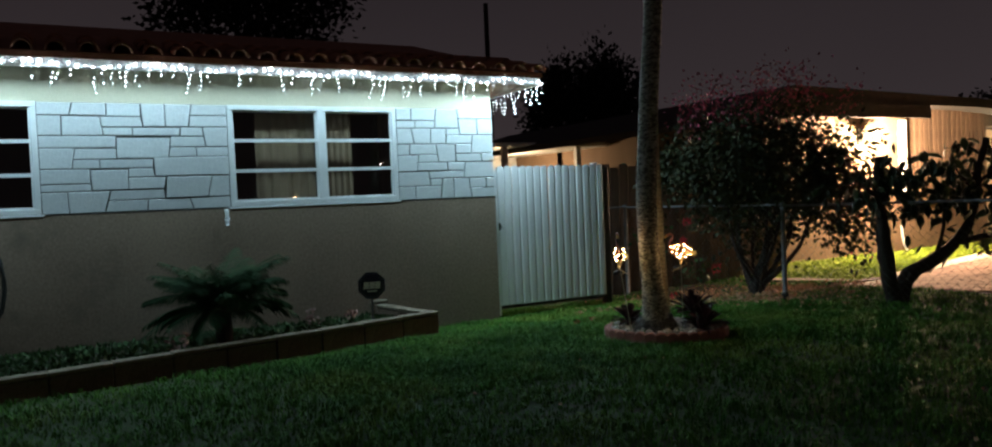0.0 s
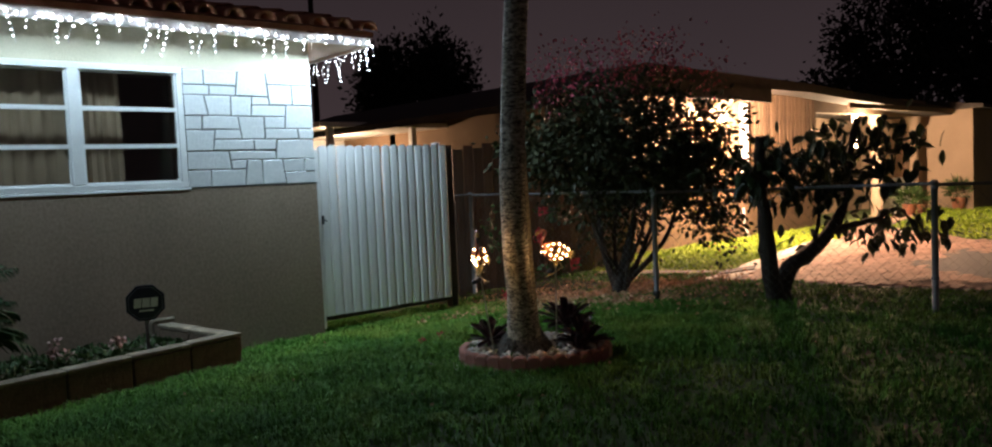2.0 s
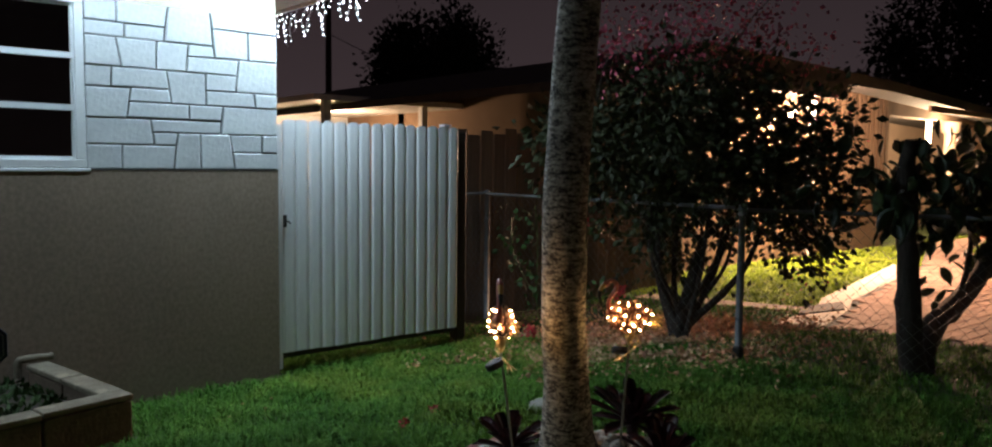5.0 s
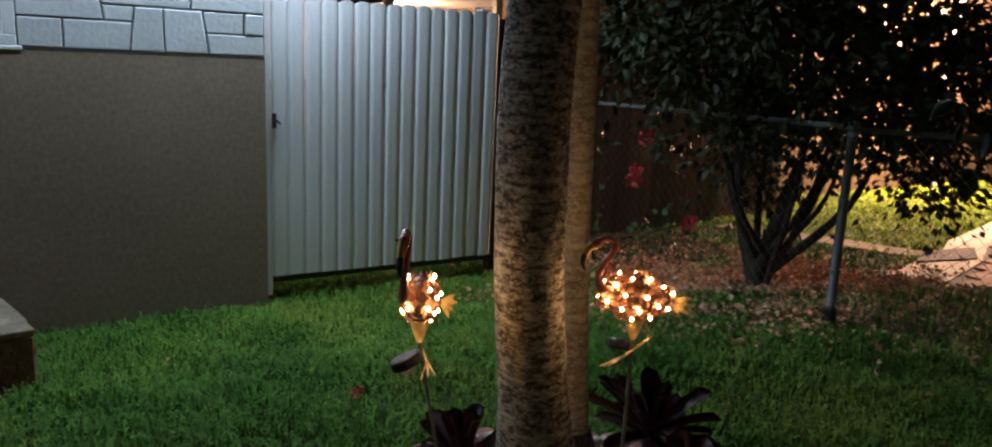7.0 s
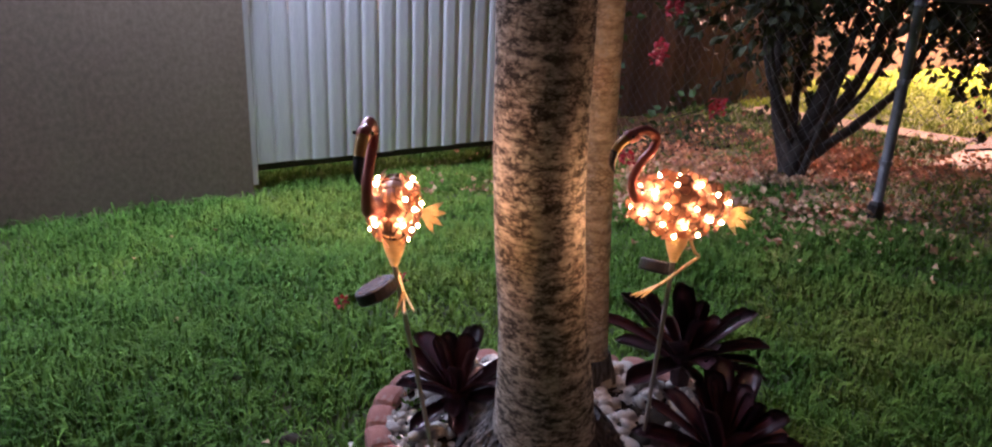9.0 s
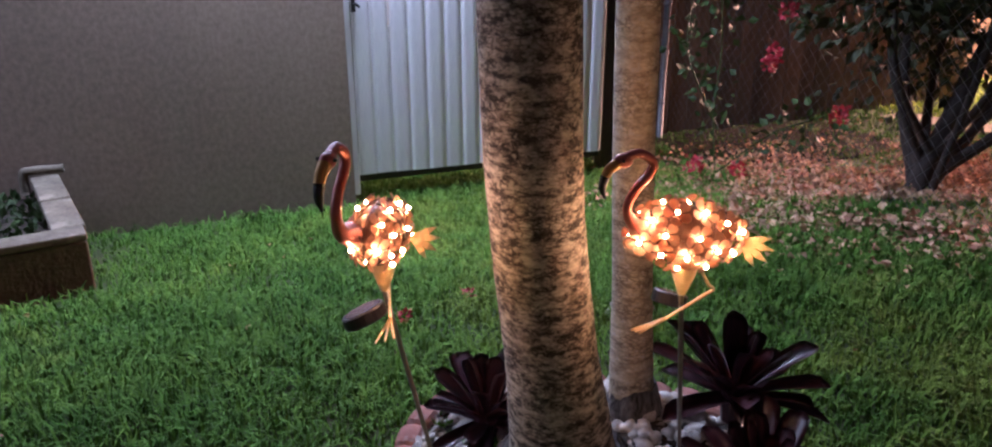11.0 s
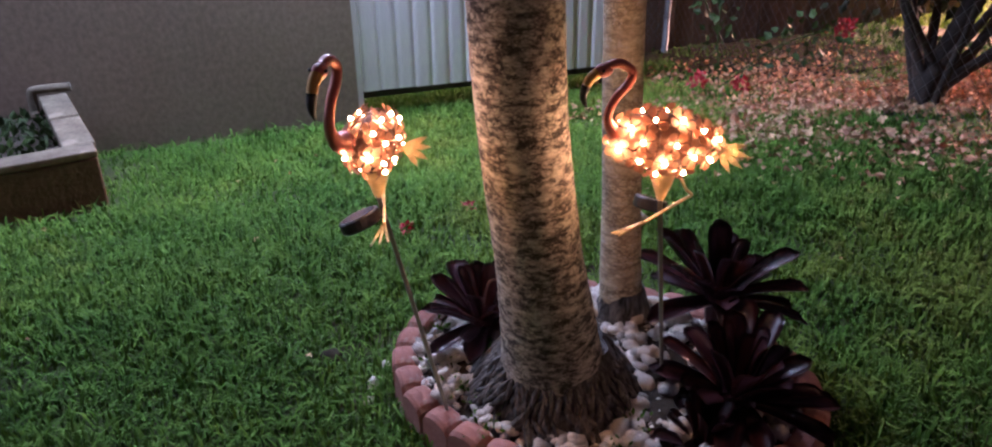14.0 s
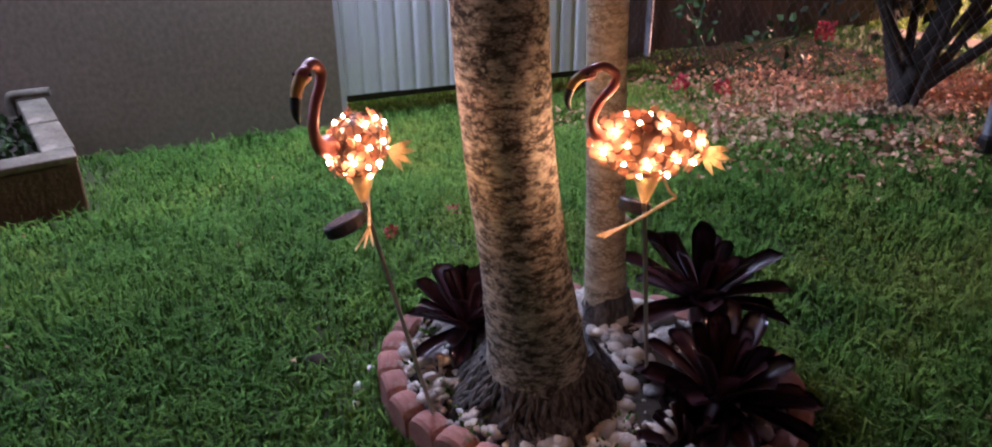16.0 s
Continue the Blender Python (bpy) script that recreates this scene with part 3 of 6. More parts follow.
# ---- neighbouring house ----
house = thing("neighbour_house", "low peach stucco house with a shingled roof and lit porch", "house")
NY = 1.2
house.scale = (1.04, 1, 1)
part("wall", boxes((5.3, 8.5, NY, NY + 0.2, -0.2, 2.5), (5.3, 5.5, NY + 0.2, 9, -0.2, 2.5)), peach_wall, house)
part("bay_wall", boxes((8.5, 11.0, NY - 0.02, NY + 0.2, -0.2, 2.72)), peach_wall, house)
rng = random.Random(6)
bm = boxes((-0.055, 0.055, -0.03, 0.0, 0.9, 2.62), bevel=0.006)
slat_mesh = mesh_of("siding_slat", bm, slat_paint)
for k in range(18):
    ob = new("siding_slat", slat_mesh)
    ob.parent = house
    ob.matrix_basis = pose(8.62 + k * 0.135, NY - 0.021, 0, 0, 0, 0)
part("porch_wall", boxes((11.0, 20.5, NY + 1.6, NY + 1.8, -0.2, 2.7), (11.0, 11.2, NY + 0.2, NY + 1.6, -0.2, 2.7)), cream_wall, house)
part("garage_wall", boxes((16.35, 20.5, 0.22, 0.42, -0.2, 2.45), (16.35, 16.55, 0.42, NY + 1.6, -0.2, 2.45)), cream_wall, house)
part("corner_board", boxes((8.43, 8.53, NY - 0.12, NY - 0.022, 1.15, 2.40), bevel=0.006), white_paint, house, "white corner board beside the lit siding")
part("porch_header", boxes((11.0, 16.4, NY - 0.02, NY + 0.2, 2.32, 2.7)), peach_wall, house)
for x in (13.85, 15.75):
    bm = bmesh.new()
    tube(bm, [(x, NY + 0.1, 0.0), (x, NY + 0.1, 0.12), (x, NY + 0.1, 0.13), (x, NY + 0.1, 2.1), (x, NY + 0.1, 2.14), (x, NY + 0.1, 2.32)], [0.17, 0.17, 0.12, 0.105, 0.16, 0.18], 16)
    part("column", bm, cream_wall, house, "cream round porch column", True)
rail_ob = part("porch_railing", boxes((13.97, 15.63, NY + 0.06, NY + 0.11, 0.86, 0.92), (13.97, 15.63, NY + 0.06, NY + 0.11, 0.12, 0.17)), white_paint, house, "white porch railing")
for k in range(16):
    x = 14.02 + k * 0.1
    part("baluster", boxes((x, x + 0.03, NY + 0.07, NY + 0.10, 0.17, 0.86)), white_paint, rail_ob)
bm = bmesh.new()


def prism(bm, pts, x0, x1):
    e = [[bm.verts.new((x, y, z)) for y, z in pts] for x in (x0, x1)]
    m = len(pts)
    for k in range(m):
        bm.faces.new((e[0][k], e[0][(k + 1) % m], e[1][(k + 1) % m], e[1][k]))
    bm.faces.new(e[0][::-1])
    bm.faces.new(e[1])


# gable with its ridge running away from the street
def gable(bm, pts, y0, y1):
    e = [[bm.verts.new((x, y, z)) for x, z in pts] for y in (y0, y1)]
    m = len(pts)
    for k in range(m):
        bm.faces.new((e[0][k], e[0][(k + 1) % m], e[1][(k + 1) % m], e[1][k]))
    bm.faces.new(e[0][::-1])
    bm.faces.new(e[1])


gable(bm, [(3.4, 2.28), (5.35, 2.85), (9.9, 2.76), (14.3, 2.55), (16.6, 2.50), (16.6, 2.32), (14.3, 2.40), (9.9, 2.60), (5.35, 2.62), (3.4, 2.18)], NY - 0.55, 9.4)
prism(bm, [(-0.05, 2.52), (4, 3.1), (9, 2.6), (9, 2.5), (-0.05, 2.44)], 16.2, 21)
part("shingle_roof", bm, roof_dark, house, "dark low-pitched shingle roof")
bm = bmesh.new()
gable(bm, [(3.4, 2.20), (5.35, 2.66), (8.5, 2.60), (8.5, 2.38), (5.35, 2.38), (3.4, 2.10)], NY - 0.585, NY - 0.553)
part("fascia_board", bm, roof_dark, house, "dark eaves board")
part("barge_board", boxes((11.2, 16.3, NY - 0.60, NY - 0.56, 2.36, 2.46)), peach_wall, house)
part("patio_wall", boxes((5.3, 9.0, 6.9, 7.1, 0, 2.5), (2.0, 5.3, 8.9, 9.1, 0, 2.5)), white_paint, house, "pale back patio wall lit by a lamp")
part("patio_roof", boxes((2.8, 7.5, 5.2, 9.4, 2.28, 2.36)), white_paint, house, "white patio ceiling")
for x in (3.0, 4.6):
    part("patio_post", boxes((x, x + 0.1, 5.3, 5.4, 0, 2.28)), white_paint, house)
bulb_warm = glow("warm_lamp_glass", (1.0, 0.74, 0.40), 60)
bm = bmesh.new()
ball(bm, (7.45, 0.86, 2.10), 0.06, 12, 8, (1, 0.7, 1.2))
lamp1 = part("wall_lamp", bm, bulb_warm, house, "lit warm wall lamp")
part("lamp_bracket", boxes((7.39, 7.51, 1.165, 1.195, 2.02, 2.28), (7.43, 7.47, 0.84, 1.163, 2.19, 2.22), bevel=0.005), dark_metal, lamp1)
# added cap above the bulb, there to keep its light off the soffit
bm = bmesh.new()
tube(bm, [(7.45, 0.86, 2.178), (7.45, 0.86, 2.19), (7.45, 0.86, 2.24)], [0.17, 0.17, 0.03], 16)
part("light_block_hood", bm, dark_metal, lamp1, "added dark hood that blocks lamp light towards the soffit")
tall = glow("frosted_door_light", (1.0, 0.80, 0.55), 5)
part("door_sidelight", boxes((12.74, 12.86, NY + 0.05, NY + 0.1, 1.62, 2.3)), tall, house, "narrow lit glass beside the porch door")
part("porch_door", boxes((11.75, 12.6, NY + 1.55, NY + 1.6, 0.1, 2.15), bevel=0.01), board, house, "dark wooden porch door")
bm = bmesh.new()
tube(bm, curve_points([(8.42, NY - 0.06, 0.62), (8.43, NY - 0.06, 0.45), (8.46, NY - 0.07, 0.25), (8.5, NY - 0.1, 0.12)]), 0.02, 8)
part("downpipe", bm, white_paint, house)

# ---- driveway and far lawn ----
bm = bmesh.new()
drive = [(3.58, -1.84), (4.61, -1.56), (5.3, -1.26), (8.9, -0.45), (12.6, 0.9), (16.5, 0.9), (11.6, -0.1), (9.2, -2.2), (8.2, -6.6), (4.8, -6.6), (4.1, -3.97)]
vs = [bm.verts.new((x, y, float(ground_z(x, y)) + 0.012)) for x, y in drive]
f = bm.faces.new(vs)
bmesh.ops.triangulate(bm, faces=[f])
driveway = tagged(part("driveway", bm, joint), "red paver driveway lit by the porch lamp", "driveway", kind="structure")


def inside(x, y, poly):
    hit = False
    for (ax, ay), (bx, by) in zip(poly, poly[1:] + poly[:1]):
        if (ay > y) != (by > y) and x < (bx - ax) * (y - ay) / (by - ay) + ax:
            hit = not hit
    return hit


pv, pf = [], []
rng = random.Random(12)
for i in range(58):
    for j in range(72):
        x, y = 3.6 + i * 0.215 + (j % 2) * 0.107, -6.5 + j * 0.106
        if all(inside(x + a, y + b, drive) for a, b in ((-0.09, -0.045), (0.09, -0.045), (0.09, 0.045), (-0.09, 0.045))):
            z = float(ground_z(x, y)) + 0.012
            t = 0.012 + rng.uniform(-0.002, 0.002)
            k = len(pv)
            for s, h in ((1, 0), (1, t - 0.005), (0.92, t)):
                pv += [(x + a * s, y + b * s, z + h) for a, b in ((-0.104, -0.050), (0.104, -0.050), (0.104, 0.050), (-0.104, 0.050))]
            for r in (0, 4):
                pf += [(k + r + q, k + r + (q + 1) % 4, k + r + 4 + (q + 1) % 4, k + r + 4 + q) for q in range(4)]
            pf.append((k + 8, k + 9, k + 10, k + 11))
soup("pavers", pv, pf, paver, "stuff", "", "", driveway)


def slab(pts, h=0.018):
    bm = bmesh.new()
    lo = [bm.verts.new((x, y, float(ground_z(x, y)) - 0.05)) for x, y in pts]
    hi = [bm.verts.new((x, y, float(ground_z(x, y)) + h)) for x, y in pts]
    m = len(pts)
    for k in range(m):
        bm.faces.new((lo[k], lo[(k + 1) % m], hi[(k + 1) % m], hi[k]))
    bm.faces.new(hi)
    bmesh.ops.recalc_face_normals(bm, faces=bm.faces[:])
    return bm


tagged(part("walkway", slab([(3.54, -1.48), (3.60, -1.84), (4.61, -1.56), (5.3, -1.26), (8.9, -0.45), (8.9, -0.1), (5.3, -0.95), (4.75, -1.2), (4.1, -1.34)]), concrete), "pale concrete walkway edging the driveway", "walkway", kind="structure")
tagged(part("paving_slab", slab([(4.12, -1.36), (4.62, -1.52), (5.1, -1.26), (4.6, -1.14)], 0.032), roof_dark), "dark square slab lying on the walkway", "slab")
tagged(part("path_edge", slab([(4.15, 0.5), (4.42, 0.5), (4.70, -1.18), (4.40, -1.30)], 0.012), cap_paint), "narrow concrete strip beside the lawn", "path", kind="structure")

# shade at the foot of the fence, laid as a thin dark sheet
tagged(part("shade_strip", slab([(1.56, -0.12), (2.1, -0.26), (2.7, -0.30), (3.3, -0.28), (3.7, -0.22), (3.7, 0.70), (1.56, 0.70)], 0.006), fence_shade), "strip of shade painted dark along the foot of the fence", "soil", kind="structure")

# ---- palm trunks ----
def bark(name, a, b, ring, crisp):
    """Ringed grey palm bark: narrow bands round the stem, pale lichen blotches and dark scars."""
    m, n, l, bsdf = nodes(name)
    tc = n.new("ShaderNodeTexCoord")
    mp = n.new("ShaderNodeMapping")
    l.new(tc.outputs["Object"], mp.inputs["Vector"])
    mp.inputs["Scale"].default_value = (1.2, 1.2, 2.6)
    big, fine, wav = n.new("ShaderNodeTexNoise"), n.new("ShaderNodeTexNoise"), n.new("ShaderNodeTexWave")
    big.inputs["Scale"].default_value, big.inputs["Detail"].default_value, big.inputs["Roughness"].default_value = 24, 9, 0.78
    fine.inputs["Scale"].default_value, fine.inputs["Detail"].default_value = 90, 5
    wav.bands_direction = "Z"
    wav.inputs["Scale"].default_value, wav.inputs["Distortion"].default_value, wav.inputs["Detail"].default_value, wav.inputs["Detail Scale"].default_value = ring, 5.0, 4, 2.5
    l.new(mp.outputs["Vector"], big.inputs["Vector"])
    l.new(tc.outputs["Object"], fine.inputs["Vector"])
    l.new(tc.outputs["Object"], wav.inputs["Vector"])
    r = n.new("ShaderNodeValToRGB")
    r.color_ramp.elements[0].position, r.color_ramp.elements[1].position = 0.51 - crisp, 0.51 + crisp
    r.color_ramp.elements[0].color, r.color_ramp.elements[1].color = (*a, 1), (*b, 1)
    l.new(big.outputs["Fac"], r.inputs["Fac"])
    dark = n.new("ShaderNodeMix")
    dark.data_type, dark.blend_type = "RGBA", "MULTIPLY"
    wr = n.new("ShaderNodeValToRGB")
    wr.color_ramp.elements[0].position, wr.color_ramp.elements[1].position = 0.05, 0.4
    wr.color_ramp.elements[0].color = (0.45, 0.42, 0.40, 1)
    l.new(wav.outputs["Fac"], wr.inputs["Fac"])
    dark.inputs[0].default_value = 0.5
    l.new(r.outputs["Color"], dark.inputs[6])
    l.new(wr.outputs["Color"], dark.inputs[7])
    mc = n.new("ShaderNodeMapping")
    mc.inputs["Scale"].default_value = (1.0, 1.0, 1.9)
    l.new(tc.outputs["Object"], mc.inputs["Vector"])
    cells = n.new("ShaderNodeTexVoronoi")
    cells.feature = "DISTANCE_TO_EDGE"
    cells.inputs["Scale"].default_value = 62
    l.new(mc.outputs["Vector"], cells.inputs["Vector"])
    edge = n.new("ShaderNodeValToRGB")
    edge.color_ramp.elements[0].position, edge.color_ramp.elements[1].position = 0.02, 0.16
    edge.color_ramp.elements[0].color = (0.30, 0.27, 0.24, 1)
    l.new(cells.outputs["Distance"], edge.inputs["Fac"])
    scaly = n.new("ShaderNodeMix")
    scaly.data_type, scaly.blend_type = "RGBA", "MULTIPLY"
    patchy = n.new("ShaderNodeTexNoise")
    patchy.inputs["Scale"].default_value = 7
    l.new(mc.outputs["Vector"], patchy.inputs["Vector"])
    share = n.new("ShaderNodeMapRange")
    share.inputs["From Min"].default_value, share.inputs["From Max"].default_value, share.inputs["To Max"].default_value = 0.42, 0.62, 0.85
    l.new(patchy.outputs["Fac"], share.inputs["Value"])
    l.new(share.outputs[0], scaly.inputs[0])
    l.new(dark.outputs[2], scaly.inputs[6])
    l.new(edge.outputs["Color"], scaly.inputs[7])
    sp = n.new("ShaderNodeMix")
    sp.data_type = "RGBA"
    fr = n.new("ShaderNodeValToRGB")
    fr.color_ramp.elements[0].position, fr.color_ramp.elements[1].position = 0.58, 0.66
    l.new(fine.outputs["Fac"], fr.inputs["Fac"])
    l.new(fr.outputs["Color"], sp.inputs[0])
    l.new(scaly.outputs[2], sp.inputs[6])
    sp.inputs[7].default_value = (0.42, 0.38, 0.32, 1)
    l.new(sp.outputs[2], bsdf.inputs["Base Color"])
    bsdf.inputs["Roughness"].default_value = 0.9
    ad = n.new("ShaderNodeMath")
    wm = n.new("ShaderNodeMath")
    wm.operation = "MULTIPLY"
    wm.inputs[1].default_value = 0.12
    l.new(wav.outputs["Fac"], wm.inputs[0])
    l.new(wm.outputs[0], ad.inputs[0])
    l.new(big.outputs["Fac"], ad.inputs[1])
    ad2 = n.new("ShaderNodeMath")
    ad2.operation = "MULTIPLY_ADD"
    ad2.inputs[1].default_value = 0.6
    l.new(fine.outputs["Fac"], ad2.inputs[0])
    l.new(ad.outputs[0], ad2.inputs[2])
    bp = n.new("ShaderNodeBump")
    bp.inputs["Strength"].default_value, bp.inputs["Distance"].default_value = 0.7, 0.004
    l.new(ad2.outputs[0], bp.inputs["Height"])
    l.new(bp.outputs["Normal"], bsdf.inputs["Normal"])
    return m


bark_near = bark("ringed_palm_bark", (0.050, 0.042, 0.036), (0.58, 0.52, 0.44), 16, 0.068)
bark_far = bark("smooth_palm_bark", (0.27, 0.22, 0.15), (0.60, 0.52, 0.38), 9, 0.12)
root_mat = surface("dark_root_mat", (0.012, 0.011, 0.010), (0.16, 0.148, 0.138), 22, 0.95, 0, 0.9, 60, stretch=(3, 3, 0.5))
SOIL = 0.285


def palm(name, pts, radii, material, label, sides, wob):
    tree = thing(name, label, "palm tree", "palm trunks in the ring", pts[0])
    line = curve_points(pts, 12)
    rr = np.interp(np.linspace(0, len(pts) - 1, len(line)), range(len(pts)), radii)
    bm = bmesh.new()
    fine_line, fine_r = [], []
    for i in range(len(line) - 1):
        for k in range(3):
            fine_line.append(line[i].lerp(line[i + 1], k / 3))
            fine_r.append(float(rr[i] + (rr[i + 1] - rr[i]) * k / 3))
    tube(bm, [p - Vector(pts[0]) for p in fine_line], fine_r, sides)
    for v in bm.verts:
        q = v.co + Vector(pts[0])
        s = noise.noise(Vector((q.x * 9, q.y * 9, q.z * 3))) * 0.5 + noise.noise(Vector((q.x * 30, q.y * 30, q.z * 26))) * 0.35 + 0.06 * math.sin(q.z * 95 + 3 * noise.noise(q * 6))
        c = min(fine_line, key=lambda p: abs(p.z - q.z))
        d = Vector((q.x - c.x, q.y - c.y, 0))
        if d.length > 1e-4:
            v.co += d.normalized() * s * wob
    part("trunk", bm, material, tree, "", True)
    return tree


palm_a = palm("palm_tree", [(-0.16, -2.82, 0.2), (-0.190, -2.85, 0.43), (-0.230, -2.88, 0.64), (-0.270, -2.90, 0.89), (-0.293, -2.92, 1.12), (-0.298, -2.93, 1.40), (-0.25, -2.94, 2.1), (-0.17, -2.94, 2.9), (-0.02, -2.93, 4.8)], [0.130, 0.099, 0.081, 0.077, 0.076, 0.075, 0.071, 0.067, 0.062], bark_near, "grey ringed palm trunk leaning from a bed of pebbles", 40, 0.0022)
palm_b = palm("palm_tree", [(0.112, -2.62, 0.2), (0.096, -2.61, 0.6), (0.080, -2.60, 1.1), (0.075, -2.58, 2.2), (0.12, -2.56, 4.5)], [0.055, 0.044, 0.044, 0.044, 0.040], bark_far, "slender pale palm trunk behind the thicker one", 24, 0.0012)
bm = bmesh.new()
tube(bm, [(0, 0, 0.05), (0, 0, 0.09), (0.001, 0, 0.12), (0.001, 0.002, 0.16)], [0.078, 0.070, 0.060, 0.050], 28)
for v in bm.verts:
    v.co += Vector((v.co.x, v.co.y, 0)).normalized() * 0.008 * noise.noise(v.co * 40)
part("root_boss", bm, root_mat, palm_b, "dark fibrous foot", True)
# the flare of old roots at the foot of the thick trunk
rng = random.Random(14)
base = Vector((-0.165, -2.825, SOIL))
bm = bmesh.new()
tube(bm, [base + Vector((0, 0, h)) for h in (-0.1, -0.01, 0.025, 0.06, 0.095, 0.12)], [0.185, 0.175, 0.156, 0.136, 0.118, 0.105], 72)
for v in bm.verts:
    d = Vector((v.co.x - base.x, v.co.y - base.y, 0))
    v.co += d.normalized() * (0.014 * noise.noise(v.co * 16) + 0.008 * noise.noise(v.co * 45))
flare = part("root_flare", bm, root_mat, palm_a, "", True)
flare.matrix_parent_inverse = palm_a.matrix_world.inverted()
for k in range(280):
    a = rng.uniform(0, 2 * math.pi)
    r0 = rng.uniform(0.112, 0.172)
    r1 = r0 + rng.uniform(0.016, 0.042)
    w = rng.uniform(-0.22, 0.22)
    bm = bmesh.new()
    line = []
    for q in (0, 0.5, 1):
        r = r0 + (r1 - r0) * q
        line.append(base + Vector((math.cos(a + w * q) * r, math.sin(a + w * q) * r, 0.108 - (r - 0.112) * 1.45 + rng.uniform(-0.004, 0.004))))
    tube(bm, curve_points(line, 3), [0.0015, 0.0046, 0.0064, 0.0070, 0.0062, 0.0046, 0.0015], 5)
    root = part("root", bm, root_mat, palm_a, "", True)
    root.matrix_parent_inverse = palm_a.matrix_world.inverted()

# ---- pebble bed with a scalloped edging ----
CX, CY = -0.04, -2.79
UA = Vector((0.72, -0.69, 0))
VA = Vector((0.69, 0.72, 0))
EA, EB = 0.45, 0.34


def on_ring(a, s=1.0):
    return Vector((CX, CY, 0)) + UA * (EA * s * math.cos(a)) + VA * (EB * s * math.sin(a))


bed = thing("pebble_bed", "round pebble bed edged with scalloped terracotta pieces", "flower bed", "", (CX, CY, 0.2))
bed_inv = bed.matrix_world.inverted()
bm = bmesh.new()
n = 48
rim = [bm.verts.new((*on_ring(2 * math.pi * k / n, 0.97).to_2d(), SOIL - 0.015)) for k in range(n)]
mid = [bm.verts.new((*on_ring(2 * math.pi * k / n, 0.5).to_2d(), SOIL + 0.01)) for k in range(n)]
for k in range(n):
    bm.faces.new((rim[k], rim[(k + 1) % n], mid[(k + 1) % n], mid[k]))
bm.faces.new(mid)
part("bed_soil", bm, soil, bed).matrix_parent_inverse = bed_inv
bm = bmesh.new()
w, d, m = 0.0392, 0.027, 10
rings = []
for y, up in ((-d, 0.0), (-d, 0.012), (-d * 0.72, 0.019), (0.0, 0.022), (d * 0.72, 0.019), (d, 0.012), (d, 0.0)):
    rings.append([bm.verts.new((w * (2 * k / m - 1), y, -0.06 if up == 0.0 else 0.058 + up + 0.020 * math.sqrt(max(0.0, 1 - (2 * k / m - 1) ** 2)))) for k in range(m + 1)])
for a, b in zip(rings, rings[1:]):
    for k in range(m):
        bm.faces.new((a[k], a[k + 1], b[k + 1], b[k]))
for k in (0, m):
    bm.faces.new([r[k] for r in (rings if k else rings[::-1])])
brick_mesh = mesh_of("edging_brick", bm, red_brick)
rng = random.Random(21)
a, count = 0.0, 0
while a < 2 * math.pi - 0.12:
    p, q = on_ring(a), on_ring(a + 0.01)
    step = 0.0784 / ((q - p).length / 0.01)
    c = on_ring(a + step / 2)
    t = on_ring(a + step) - p
    ob = new("edging_brick", brick_mesh)
    ob.parent = bed
    ob.matrix_parent_inverse = bed_inv
    ob.matrix_basis = pose(c.x, c.y, 0.2 + rng.uniform(-0.003, 0.003), rng.uniform(-2, 2), rng.uniform(-1.5, 1.5), math.degrees(math.atan2(t.y, t.x)))
    a += step
pebble_mat = surface("pale_river_pebble", (0.44, 0.41, 0.37), (0.78, 0.74, 0.67), 22, 0.7, 0, 0.5, 120, per=0.4, c=(0.38, 0.25, 0.20))
stone_meshes = []
for k in range(6):
    bm = bmesh.new()
    bmesh.ops.create_icosphere(bm, subdivisions=2, radius=1.0)
    for v in bm.verts:
        v.co *= 1 + 0.35 * noise.noise(v.co * 1.1 + Vector((k * 7, 0, 0)))
        v.co.z *= 0.65
    stone_meshes.append(mesh_of("pebble", bm, pebble_mat, True))
placed = 0
while placed < 280:
    a, s = rng.uniform(0, 2 * math.pi), math.sqrt(rng.random()) * 0.93
    p = on_ring(a, s)
    if (p - Vector((base.x, base.y, 0))).length < 0.165:
        continue
    r = rng.uniform(0.010, 0.024)
    ob = new("pebble", rng.choice(stone_meshes))
    ob.parent = bed
    ob.matrix_parent_inverse = bed_inv
    ob.matrix_basis = pose(p.x, p.y, SOIL + 0.006 + rng.uniform(0, 0.012), rng.uniform(-40, 40), rng.uniform(-40, 40), rng.uniform(0, 360)) @ Matrix.Diagonal((r * rng.uniform(0.9, 1.5), r, r, 1))
    placed += 1
pv, pf = [], []
ico = bmesh.new()
bmesh.ops.create_icosphere(ico, subdivisions=1, radius=1.0)
iv, fi = [v.co.copy() for v in ico.verts], [[v.index for v in f.verts] for f in ico.faces]
ico.free()
while len(pv) < 1100 * len(iv):
    a, s = rng.uniform(0, 2 * math.pi), math.sqrt(rng.random()) * 0.95
    p = on_ring(a, s)
    if (p - Vector((base.x, base.y, 0))).length < 0.165:
        continue
    r = rng.uniform(0.006, 0.013)
    turn = Euler((rng.uniform(0, 6), rng.uniform(0, 6), rng.uniform(0, 6))).to_matrix()
    k = len(pv)
    pv += [tuple(p + Vector((0, 0, SOIL - 0.001)) + turn @ Vector((c.x * r * 1.3, c.y * r, c.z * r * 0.7))) for c in iv]
    pf += [[k + i for i in f] for f in fi]
soup("gravel", pv, pf, pebble_mat, "stuff", "", "", bed).matrix_parent_inverse = bed_inv
